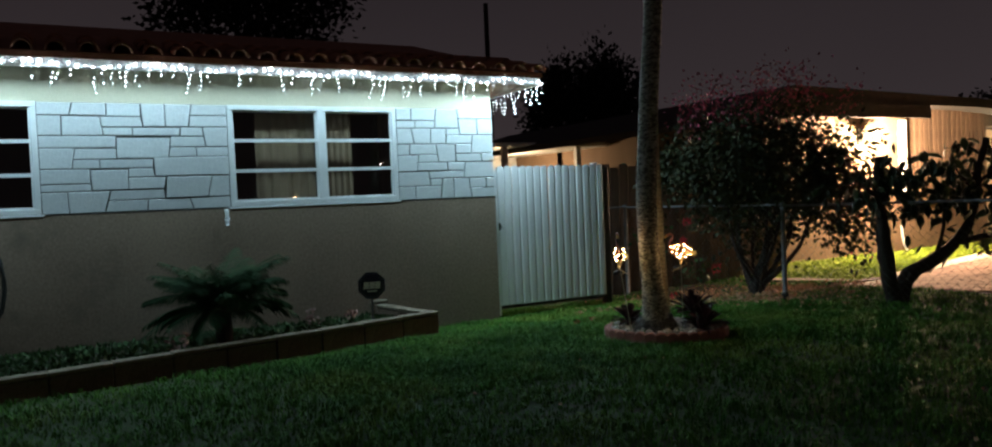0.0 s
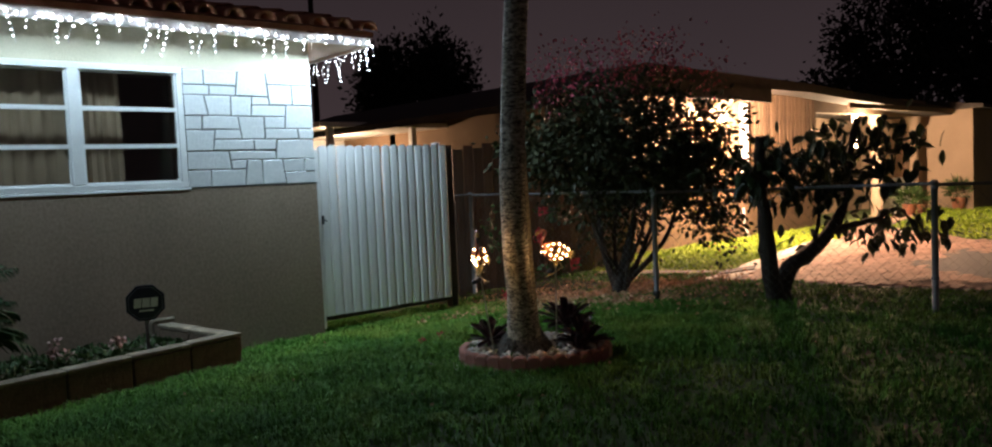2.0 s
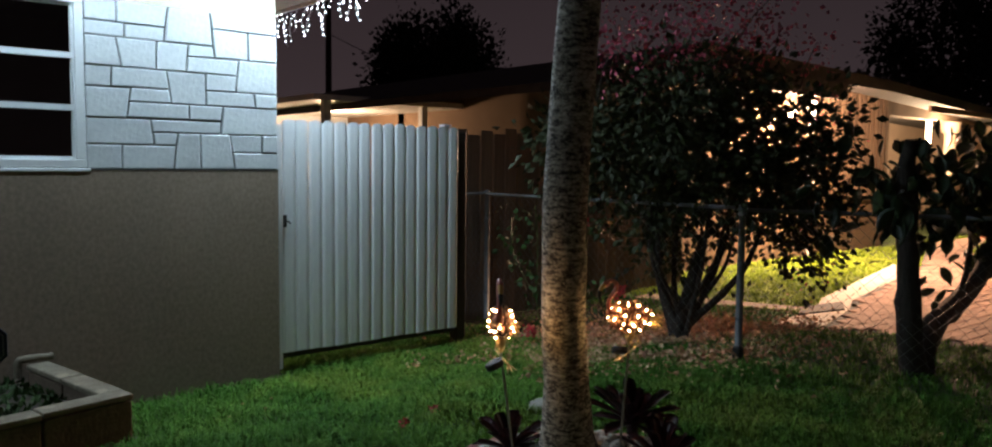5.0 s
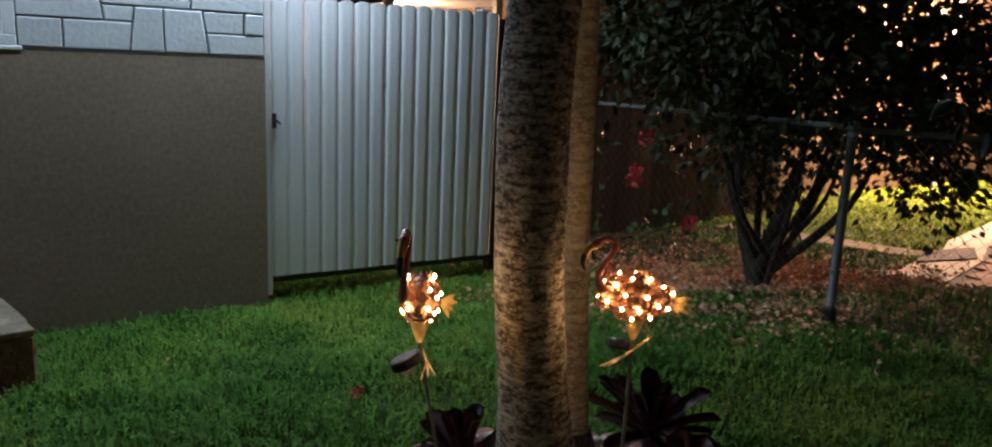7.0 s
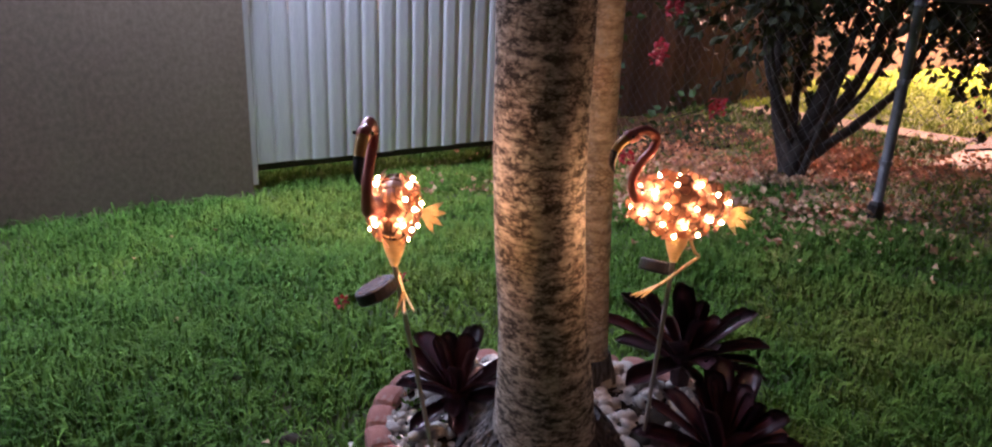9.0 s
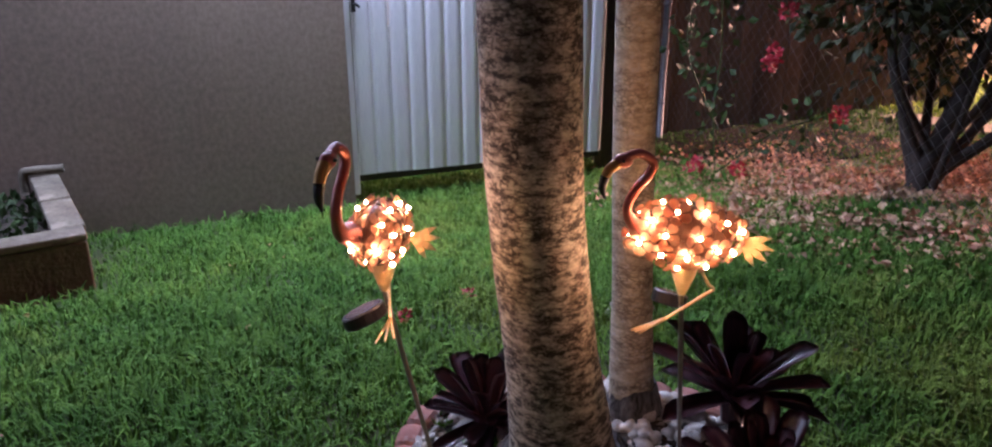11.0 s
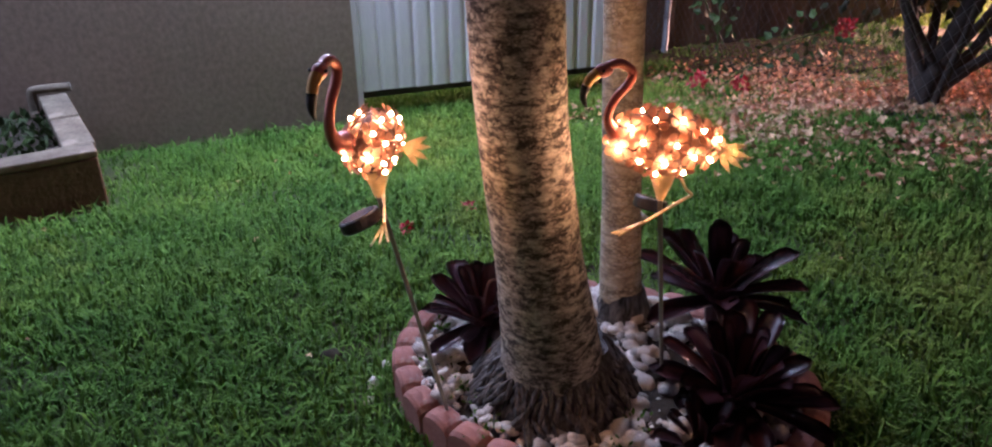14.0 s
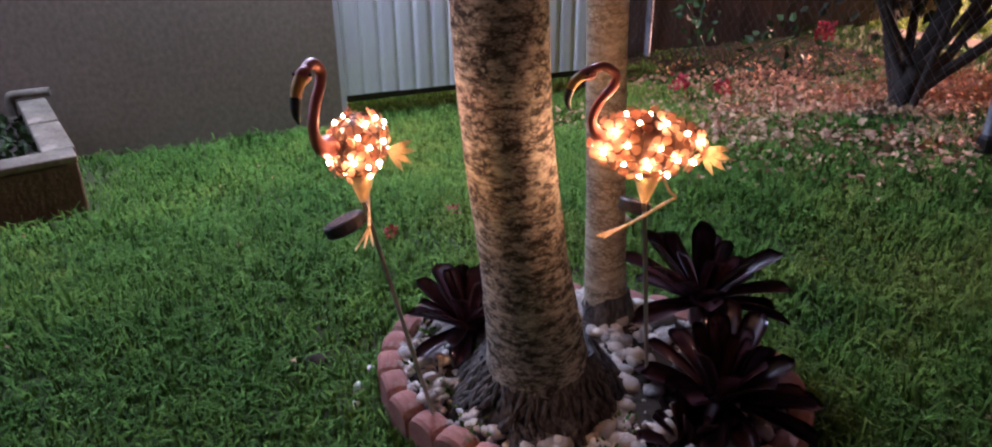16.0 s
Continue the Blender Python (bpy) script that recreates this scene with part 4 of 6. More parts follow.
for x, y, r in ((-0.50, -2.56, 0.017), (-0.53, -2.62, 0.014), (-0.46, -2.50, 0.013), (-0.33, -2.42, 0.03), (0.45, -2.03, 0.065)):
    ob = tagged(new("loose_stone", stone_meshes[1]), "pale loose stone beside the pebble bed", "stone", "loose stones")
    ob.matrix_basis = pose(x, y, float(ground_z(x, y)) + r * 0.4, 10, 20, x * 300) @ Matrix.Diagonal((r * 1.3, r, r, 1))

# ---- bromeliads ----
brom = surface("dark_purple_bromeliad_leaf", (0.020, 0.009, 0.012), (0.085, 0.030, 0.036), 10, 0.28, 0, 0.12, 40, stretch=(1, 6, 1), per=0.3)


def strap_leaf(length, width, rise, droop, fold=0.25, n=9):
    """A stiff strap leaf along +x, channelled, with a blunt tip."""
    bm = bmesh.new()
    rows = []
    for i in range(n + 1):
        t = i / n
        x = length * t * math.cos(rise) + 0.15 * length * t * t * (1 - math.cos(rise))
        z = length * (t * math.sin(rise) - droop * t * t)
        w = width * (0.75 + 0.5 * t) * (1 if t < 0.72 else math.sqrt(max(0.02, 1 - ((t - 0.72) / 0.28) ** 2)))
        rows.append([bm.verts.new((x, s * w / 2, z + fold * abs(s) ** 1.5 * w)) for s in (-1, -0.5, 0, 0.5, 1)])
    for a, b in zip(rows, rows[1:]):
        for k in range(4):
            bm.faces.new((a[k], b[k], b[k + 1], a[k + 1]))
    bmesh.ops.solidify(bm, geom=bm.faces[:], thickness=0.0015)
    return bm


brom_leaves = [mesh_of("leaf", strap_leaf(L, w, math.radians(r), d), brom, True) for L, w, r, d in ((0.18, 0.046, 66, 0.10), (0.20, 0.052, 48, 0.16), (0.205, 0.054, 30, 0.20), (0.19, 0.05, 12, 0.20), (0.15, 0.044, 78, 0.04))]


def bromeliad(place, size, seed, label):
    plant = thing("bromeliad", label, "bromeliad", "bromeliads in the bed", place)
    r = random.Random(seed)
    core = bmesh.new()
    tube(core, [(0, 0, -0.03), (0, 0, 0.05)], [0.022, 0.03], 10)
    part("stem", core, brom, plant)
    for k in range(30):
        kind = (4, 0, 1, 2, 3)[min(4, k // 6)]
        ob = new("leaf", brom_leaves[kind])
        ob.parent = plant
        ob.matrix_basis = pose(0, 0, 0.04 - 0.004 * k / 6, r.uniform(-12, 12), r.uniform(-9, 9), k * 137.5 + r.uniform(-14, 14)) @ Matrix.Translation((0.012, 0, 0)) @ Matrix.Scale(size * r.uniform(0.8, 1.12), 4)
    return plant


bromeliad((-0.245, -2.60, SOIL + 0.02), 0.85, 1, "dark purple bromeliad with stiff glossy strap leaves")
bromeliad((0.27, -2.77, SOIL + 0.06), 1.0, 2, "large dark purple bromeliad with glossy leaves")
bromeliad((0.15, -3.02, SOIL - 0.01), 1.0, 3, "dark purple bromeliad leaning over the brick edging")
bromeliad((0.03, -3.09, SOIL - 0.04), 0.6, 5, "small dark bromeliad at the front of the bed")

# ---- flamingo garden lights ----
coral = surface("painted_coral_metal", (0.36, 0.082, 0.055), (0.48, 0.15, 0.095), 14, 0.38, 0.15, 0.1, 90)
gold = surface("brushed_gold_metal", (0.62, 0.40, 0.17), (0.78, 0.54, 0.26), 20, 0.45, 0.2, 0.1, 90)
black_paint = surface("black_paint", (0.012, 0.011, 0.010), (0.02, 0.018, 0.016), 20, 0.4)
yellow_paint = surface("ochre_paint", (0.46, 0.24, 0.04), (0.60, 0.33, 0.07), 20, 0.4, 0.2)
petal_metal = surface("copper_petal", (0.36, 0.175, 0.10), (0.50, 0.28, 0.17), 30, 0.55, 0.2, 0.1, 90, per=0.3)
basket = surface("bronze_body_metal", (0.085, 0.040, 0.022), (0.16, 0.080, 0.042), 20, 0.5, 0.5, 0.1)
stake_metal = surface("brown_stake_metal", (0.34, 0.29, 0.23), (0.46, 0.40, 0.33), 20, 0.5, 0.1, 0.1)
panel_dark = surface("black_plastic", (0.012, 0.012, 0.014), (0.02, 0.02, 0.024), 20, 0.35, 0, 0.05)
cell = surface("solar_cell", (0.05, 0.05, 0.07), (0.09, 0.085, 0.10), 30, 0.2, 0, 0.0)
warm_led = glow("warm_led", (1.0, 0.62, 0.25), FLAME)
bm = bmesh.new()
for k in range(5):
    R = Matrix.Rotation(2 * math.pi * k / 5, 3, "Z")
    v = [bm.verts.new(R @ Vector(p)) for p in ((0.003, 0, 0), (0.009, -0.0048, 0.0004), (0.0155, -0.0084, 0.0022), (0.0205, -0.0064, 0.0032), (0.0228, 0, 0.0034), (0.0205, 0.0064, 0.0032), (0.0155, 0.0084, 0.0022), (0.009, 0.0048, 0.0004))]
    bm.faces.new(v)
bmesh.ops.solidify(bm, geom=bm.faces[:], thickness=0.0008)
flower_mesh = mesh_of("metal_flower", bm, petal_metal)
bm = bmesh.new()
ball(bm, (0, 0, 0.0034), 0.0030, 8, 6)
bulb_mesh = mesh_of("flower_bulb", bm, warm_led, True)


def flamingo_light(body, yaw, foot, label, seed, pitch=-8, panel_turn=0.0, neck_turn=0.0, neck_shift=(0, 0, 0), neck_size=1.0, tail_turn=0.0, tail_base=0.094, tail_yaw=-0.6):
    """A metal garden light in the shape of a wading bird, on a stake that leans from foot to body."""
    body, foot = Vector(body), Vector(foot)
    light = thing("flamingo_garden_light", label, "garden light", "flamingo lights", foot)
    inv = light.matrix_world.inverted()
    M = Matrix.Translation(body) @ pose(0, 0, 0, 0, 0, yaw)

    def put(name, bm, material, text="", parent=light, smooth=True, turn=0.0, shift=(0, 0, 0), size=1.0):
        bmesh.ops.transform(bm, matrix=inv @ Matrix.Translation(shift) @ M @ pose(0, 0, 0, 0, 0, turn) @ Matrix.Scale(size, 4), verts=bm.verts[:])
        return part(name, bm, material, parent, text, smooth)

    T = pose(0, 0, 0, 0, -pitch, 0)
    A, B, C = 0.094, 0.038, 0.053
    # basket: hoops and ribs over a dark inner shell
    bm = bmesh.new()
    ball(bm, (0, 0, 0), 1.0, 20, 14)
    bmesh.ops.transform(bm, matrix=T @ Matrix.Diagonal((A * 0.86, B * 0.86, C * 0.86, 1)), verts=bm.verts[:])
    shell = put("body_shell", bm, basket, "dark bronze body shell")
    for k in range(7):
        u = -0.9 + 1.8 * k / 6
        s = math.sqrt(1 - u * u)
        bm = bmesh.new()
        tube(bm, [T @ Vector((A * 0.95 * u, B * 0.95 * s * math.cos(w), C * 0.95 * s * math.sin(w))) for w in (2 * math.pi * i / 20 for i in range(21))], 0.0013, 5)
        put("hoop", bm, basket)
    for k in range(8):
        w = math.pi * k / 4
        bm = bmesh.new()
        tube(bm, [T @ Vector((A * 0.95 * math.cos(q), B * 0.95 * math.sin(q) * math.cos(w), C * 0.95 * math.sin(q) * math.sin(w))) for q in (math.pi * i / 14 for i in range(15))], 0.0013, 5)
        put("rib", bm, basket)
    # flowers over the basket, each with a lit bulb
    spots = ((-0.37, 0.72), (0.09, 0.76), (0.47, 0.52), (0.82, 0.26), (-0.55, 0.12), (0.0, 0.12), (0.37, -0.22), (-0.87, -0.20), (-0.53, -0.44), (-0.12, -0.46), (0.74, -0.34), (-0.16, -0.84), (0.32, -0.76), (-0.74, 0.44))
    for k, (u, v) in enumerate([(u, v) for u, v in spots] * 2):
        side = -1 if k < len(spots) else 1
        d = Vector((u, side * math.sqrt(max(0.02, 1 - u * u - v * v)), v)).normalized()
        p = Vector((A * d.x, B * d.y, C * d.z)) * 1.02
        nrm = Vector((d.x / A, d.y / B, d.z / C)).normalized()
        Q = (inv @ M @ T) @ Matrix.Translation(p) @ nrm.to_track_quat("Z", "Y").to_matrix().to_4x4() @ Matrix.Rotation(k * 1.3 + seed, 4, "Z")
        fl = new("metal_flower", flower_mesh)
        fl.parent, fl.matrix_basis = light, Q
        bu = new("flower_bulb", bulb_mesh)
        bu.parent = fl
    # neck, head and bill
    neck = curve_points([(-0.062, 0, 0.012), (-0.086, 0, 0.022), (-0.099, 0, 0.048), (-0.088, 0, 0.076), (-0.068, 0, 0.098), (-0.063, 0, 0.117), (-0.084, 0, 0.131), (-0.106, 0, 0.127)], 6)
    bm = bmesh.new()
    rr = [0.0170 - 0.0098 * min(1, i / 11) ** 0.8 for i in range(len(neck))]
    tube(bm, neck, rr, 12)
    ball(bm, (-0.109, 0, 0.122), 0.0115, 14, 10, (1.3, 0.85, 0.95))
    put("neck", bm, coral, "coral painted curved neck and head", turn=neck_turn, shift=neck_shift, size=neck_size)
    bm = bmesh.new()
    tube(bm, curve_points([(-0.118, 0, 0.119), (-0.129, 0, 0.111), (-0.136, 0, 0.100)], 4), [0.0086, 0.0085, 0.0082, 0.0079, 0.0077, 0.0075, 0.0073, 0.0070, 0.0068], 10)
    put("bill", bm, yellow_paint, "ochre bill", turn=neck_turn, shift=neck_shift, size=neck_size)
    bm = bmesh.new()
    tube(bm, curve_points([(-0.1355, 0, 0.101), (-0.140, 0, 0.084), (-0.134, 0, 0.066)], 4), [0.0069, 0.0068, 0.0066, 0.0062, 0.0057, 0.0050, 0.0041, 0.0028, 0.0012], 10)
    put("bill_tip", bm, black_paint, "black bill tip", turn=neck_turn, shift=neck_shift, size=neck_size)
    for s in (-1, 1):
        bm = bmesh.new()
        ball(bm, (-0.113, 0.0112 * s, 0.124), 0.0025, 8, 6)
        put("eye", bm, black_paint, turn=neck_turn, shift=neck_shift, size=neck_size)
    # tail feathers
    for k, a in enumerate((-0.66, -0.22, 0.22, 0.62)):
        bm = bmesh.new()
        L = 0.056 - 0.005 * abs(k - 1.5)
        v = [(0, -0.002), (0.35, -0.0044), (0.62, -0.0056), (1.0, 0), (0.62, 0.0056), (0.35, 0.0044), (0, 0.002)]
        bm.faces.new([bm.verts.new((x * L, y, 0.006 * math.sin(x * 3))) for x, y in v])
        bmesh.ops.solidify(bm, geom=bm.faces[:], thickness=0.001)
        bmesh.ops.transform(bm, matrix=Matrix.Translation((tail_base, 0, -0.018)) @ Matrix.Rotation(tail_yaw, 4, "Z") @ pose(0, 0, 0, 82, 0, 0) @ Matrix.Rotation(a * 0.95 - 0.42, 4, "Z"), verts=bm.verts[:])
        put("tail_feather", bm, gold, "gold tail feather", smooth=False, turn=tail_turn)
    # hip cone, leg, stake
    hip = Vector((0.0, 0, -0.100))
    bm = bmesh.new()
    tube(bm, [(0.002, 0, -0.046), (0.001, 0, -0.07), (0, 0, -0.100)], [0.022, 0.017, 0.006], 14)
    put("hip", bm, gold, "gold hip cone")
    bm = bmesh.new()
    k0, k1, k2 = Vector((0.026, 0.004, -0.05)), Vector((0.060, 0.008, -0.102)), Vector((-0.035, -0.018, -0.131))
    tube(bm, curve_points([k0, k1 + Vector((-0.012, 0, 0.012)), k1, k1 + Vector((-0.016, -0.003, -0.006)), k2], 5), 0.0027, 8)
    for s in (-1, 0, 1):
        tube(bm, [k2, k2 + Vector((-0.050, 0.015 * s - 0.005, -0.013 - 0.005 * s))], [0.003, 0.0016], 6)
    put("bent_leg", bm, gold, "gold wire leg with three toes")
    bm = bmesh.new()
    tip = M @ hip
    tube(bm, [inv @ p for p in (tip, tip.lerp(foot, 0.33), tip.lerp(foot, 0.66), foot + (foot - tip) * 0.08)], 0.0042, 8)
    part("stake", bm, stake_metal, light, "thin brown metal stake", True)
    # solar panel on a short arm
    at = tip.lerp(foot, 0.06)
    P = inv @ Matrix.Translation(at) @ pose(0, 0, 0, 0, 0, panel_turn)
    bm = bmesh.new()
    tube(bm, [(0, 0, 0), (0.018, 0, 0.004), (0.03, 0, 0.0)], 0.003, 6)
    bmesh.ops.transform(bm, matrix=P, verts=bm.verts[:])
    part("panel_arm", bm, panel_dark, light)
    S = P @ Matrix.Translation((0.045, 0, 0.002)) @ pose(0, 0, 0, 16, 14, 0)
    bm = bmesh.new()
    tube(bm, [(0, 0, -0.015), (0, 0, -0.012), (0, 0, 0.004), (0, 0, 0.006)], [0.034, 0.037, 0.037, 0.035], 24)
    bmesh.ops.transform(bm, matrix=S @ Matrix.Diagonal((1, 0.72, 1, 1)), verts=bm.verts[:])
    panel = part("solar_panel", bm, panel_dark, light, "black oval solar panel housing")
    bm = bmesh.new()
    tube(bm, [(0, 0, 0.0065), (0, 0, 0.0072)], [0.031, 0.031], 24)
    bmesh.ops.transform(bm, matrix=S @ Matrix.Diagonal((1, 0.72, 1, 1)), verts=bm.verts[:])
    part("solar_cell", bm, cell, panel)
    return light


flamingo_light((-0.512, -2.85, 0.895), 60, (-0.40, -2.82, SOIL), "lit flamingo garden light with glowing metal flowers on a leaning stake", 0.4, panel_turn=195, neck_turn=-6, neck_shift=(-0.016, 0.004, 0.008), neck_size=1.13, tail_turn=-52, tail_base=0.048, tail_yaw=0.0)
flamingo_light((-0.085, -3.04, 0.897), -8, (0.07, -2.87, SOIL), "lit flamingo garden light standing side-on beside the palm trunk", 2.0, panel_turn=80)

# ---- shrubs and trees ----
leaf_green = surface("dark_green_leaf", (0.018, 0.045, 0.012), (0.045, 0.085, 0.022), 6, 0.6, 0, 0.1, 30, per=0.4, spec=0.25)
leaf_big = surface("thick_green_leaf", (0.016, 0.030, 0.012), (0.035, 0.055, 0.020), 8, 0.45, 0, 0.1, 30, per=0.3)
bush_leaf = surface("dusky_bush_leaf", (0.020, 0.026, 0.011), (0.042, 0.048, 0.020), 6, 0.65, 0, 0.1, 30, per=0.4, spec=0.2)
pink = surface("magenta_bract", (0.28, 0.035, 0.075), (0.42, 0.07, 0.12), 8, 0.7, 0, 0.1, 30, per=0.3)
wood_dark = surface("dark_branch_bark", (0.018, 0.014, 0.011), (0.045, 0.035, 0.027), 12, 0.95, 0, 0.7, 60, stretch=(3, 3, 1))
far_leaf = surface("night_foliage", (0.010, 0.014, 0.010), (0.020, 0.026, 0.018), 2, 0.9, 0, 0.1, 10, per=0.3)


def leaf_soup(points, dirs, sizes, seed, fold=0.3, aspect=0.5):
    """Folded, pointed leaves: six corners and four triangles each."""
    r = np.random.RandomState(seed)
    p, d, s = np.asarray(points, float), np.asarray(dirs, float), np.asarray(sizes, float)[:, None]
    d = d / np.maximum(np.linalg.norm(d, axis=1, keepdims=True), 1e-6)
    q = r.normal(size=p.shape)
    side = np.cross(d, q)
    side /= np.maximum(np.linalg.norm(side, axis=1, keepdims=True), 1e-6)
    up = np.cross(side, d)
    w = aspect * 0.5 * s
    v = np.stack([p, p + d * s * 0.45 + side * w + up * w * fold, p + d * s * 0.5, p + d * s * 0.45 - side * w + up * w * fold, p + d * s - up * s * 0.08], 1)
    base = (np.arange(len(p)) * 5)[:, None]
    f = np.concatenate([base + np.array([[0, 2, 1]]), base + np.array([[1, 2, 4]]), base + np.array([[0, 3, 2]]), base + np.array([[3, 4, 2]])])
    return v.reshape(-1, 3), f


def clumps(centres, spread, n, seed):
    r = np.random.RandomState(seed)
    c = np.asarray(centres, float)[r.randint(len(centres), size=n)]
    o = r.normal(size=(n, 3)) * np.asarray(spread)
    return c + o, o + r.normal(size=(n, 3)) * 0.5 * np.asarray(spread)


def stems(name, lines, radii, material, parent):
    for pts, (r0, r1) in zip(lines, radii):
        bm = bmesh.new()
        q = curve_points(pts, 5)
        tube(bm, q, [r0 + (r1 - r0) * i / (len(q) - 1) for i in range(len(q))], 8)
        for v in bm.verts:
            v.co += Vector((noise.noise(v.co * 14), noise.noise(v.co * 14 + Vector((9, 0, 0))), 0)) * r0 * 0.25
        part(name, bm, material, parent, "", True)


rs = np.random.RandomState(31)
bush = thing("bougainvillea", "large dark bougainvillea bush with magenta bracts over bare stems", "bush")
B0 = Vector((2.60, -1.25, 0.12))
rng = random.Random(17)
lines, radii, tips = [], [], []
for k in range(11):
    a = 2 * math.pi * k / 11 + rng.uniform(-0.2, 0.2)
    s = rng.uniform(0.25, 0.95)
    top = B0 + Vector((math.cos(a) * s + 0.25, math.sin(a) * s * 0.75, rng.uniform(1.0, 1.75)))
    foot = B0 + Vector((math.cos(a) * 0.06 + 0.03, math.sin(a) * 0.06, rng.uniform(-0.02, 0.25)))
    lines.append([foot, foot.lerp(top, 0.35) + Vector((0.11 * math.cos(a), 0.08 * math.sin(a), 0.02)), foot.lerp(top, 0.7) + Vector((0, 0, 0.08)), top])
    radii.append((rng.uniform(0.015, 0.032), 0.007))
    tips.append(top)
stems("stem", lines, radii, wood_dark, bush)
bm = bmesh.new()
tube(bm, curve_points([B0 + Vector((-0.05, 0, -0.1)), B0 + Vector((0.0, 0.01, 0.12)), B0 + Vector((0.10, 0, 0.36)), B0 + Vector((0.30, 0.02, 0.75))], 6), [0.062 - 0.0014 * i for i in range(19)], 10)
part("trunk", bm, wood_dark, bush, "", True)
centres = []
while len(centres) < 90:
    u = rs.uniform(-1, 1, 3)
    if u @ u < 1 and not (u[2] < -0.55 and abs(u[0]) < 0.5):
        if u[0] > 0.3 and rs.random() < 0.6:
            continue
        centres.append((2.76 + 1.28 * u[0], -1.3 + 0.90 * u[1], 1.46 + 0.70 * u[2] - 0.12 * u[0] ** 2 + 0.42 * max(0.0, -u[0] - 0.15)))
low = []
for x, y, z in ((3.75, -1.45, 0.95), (3.95, -1.5, 0.75), (3.6, -1.6, 0.8), (4.15, -1.3, 1.0), (3.35, -1.7, 0.95), (4.05, -1.55, 0.55), (3.9, -1.2, 1.25), (4.3, -1.4, 1.2), (3.1, -0.7, 0.95), (3.3, -0.85, 0.85), (3.0, -1.0, 1.0), (2.9, -0.9, 0.9), (3.3, -0.8, 0.75), (2.95, -1.1, 0.72), (3.1, -0.75, 0.62), (2.7, -0.8, 0.7), (2.75, -1.0, 0.95), (3.2, -1.0, 1.05), (3.5, -0.9, 1.0), (3.85, -1.62, 1.05), (3.7, -1.7, 1.15)):
    low += [(x, y, z)]
p, d = clumps(centres, (0.15, 0.14, 0.13), 12000, 5)
p2, d2 = clumps(low, (0.15, 0.14, 0.13), 1250, 6)
p3, d3 = clumps([(3.75, -1.45, 0.95), (3.95, -1.5, 0.78), (3.65, -1.6, 0.85), (3.9, -1.6, 1.05), (3.7, -1.7, 1.15), (3.5, -1.65, 1.0)], (0.17, 0.15, 0.15), 560, 16)
p, d = np.concatenate([p, p2, p3]), np.concatenate([d, d2, d3])
v, f = leaf_soup(p, d + np.array([0, 0, -0.05]), rs.uniform(0.045, 0.085, len(p)), 3, aspect=0.62)
soup("foliage", v, f, bush_leaf, "stuff", "", "", bush)
tw, sprays = [], []
for k in range(16):
    t = Vector((rng.uniform(1.5, 3.9), rng.uniform(-1.9, -0.8), rng.uniform(1.75, 2.1)))
    e = t + Vector((rng.uniform(-0.35, 0.35), rng.uniform(-0.2, 0.2), rng.uniform(0.25, 0.62)))
    tw.append([t, t.lerp(e, 0.5) + Vector((0, 0, 0.06)), e])
    sprays += [tuple(e), tuple(t.lerp(e, 0.75))]
stems("twig", tw, [(0.006, 0.002)] * 16, wood_dark, bush)
sprays += [(4.0, -1.4, 1.7), (3.85, -1.6, 1.55), (3.6, -1.75, 1.8), (3.7, -1.6, 1.2), (3.95, -1.5, 1.0), (4.1, -1.45, 0.6)]
p, d = clumps(sprays, (0.10, 0.10, 0.08), 1500, 8)
v, f = leaf_soup(p, d, rs.uniform(0.025, 0.045, len(p)), 4, aspect=0.8)
soup("blossom", v, f, pink, "stuff", "", "", bush)

# flowering shoots climbing the wire fence
vine = thing("flowering_vine", "thin flowering vine with red blooms climbing the wire fence", "vine", "", (2.03, -0.35, 0.05))
vinv = vine.matrix_world.inverted()
red = surface("crimson_petal", (0.34, 0.015, 0.03), (0.52, 0.04, 0.06), 10, 0.6, 0, 0.1, 30, per=0.25)
vl = [[(2.03, -0.35, 0.05), (2.0, -0.33, 0.4), (2.05, -0.28, 0.75), (2.0, -0.3, 1.1)], [(2.03, -0.35, 0.05), (2.1, -0.7, 0.35), (2.16, -1.0, 0.5)], [(2.03, -0.35, 0.3), (1.96, -0.1, 0.7), (2.1, 0.1, 1.0)]]
for q in vl:
    bm = bmesh.new()
    tube(bm, curve_points(q, 6), 0.004, 6)
    part("shoot", bm, leaf_green, vine, "", True).matrix_parent_inverse = vinv
p, d = clumps([tuple(x) for q in vl for x in curve_points(q, 5)[3:]], (0.05, 0.05, 0.05), 190, 9)
v, f = leaf_soup(p, d, rs.uniform(0.035, 0.07, len(p)), 6, aspect=0.7)
soup("vine_leaves", v, f, leaf_green, "stuff", "", "", vine).matrix_parent_inverse = vinv
for x, y, z in ((1.78, -0.50, 0.16), (2.05, -0.52, 0.11), (2.13, -0.60, 0.71), (2.16, -0.58, 0.76), (2.53, -0.70, 0.40), (2.57, -0.68, 0.43), (2.15, -0.66, 0.98)):
    q = np.random.RandomState(int(abs(x * 100 + z * 10))).normal(size=(60, 3))
    v, f = leaf_soup(np.array([[x, y, z]]) + q * 0.017, q + np.array([0, 0, 0.3]), np.full(60, 0.026), 2, aspect=1.0)
    soup("bloom", v, f, red, "", "", "", vine).matrix_parent_inverse = vinv

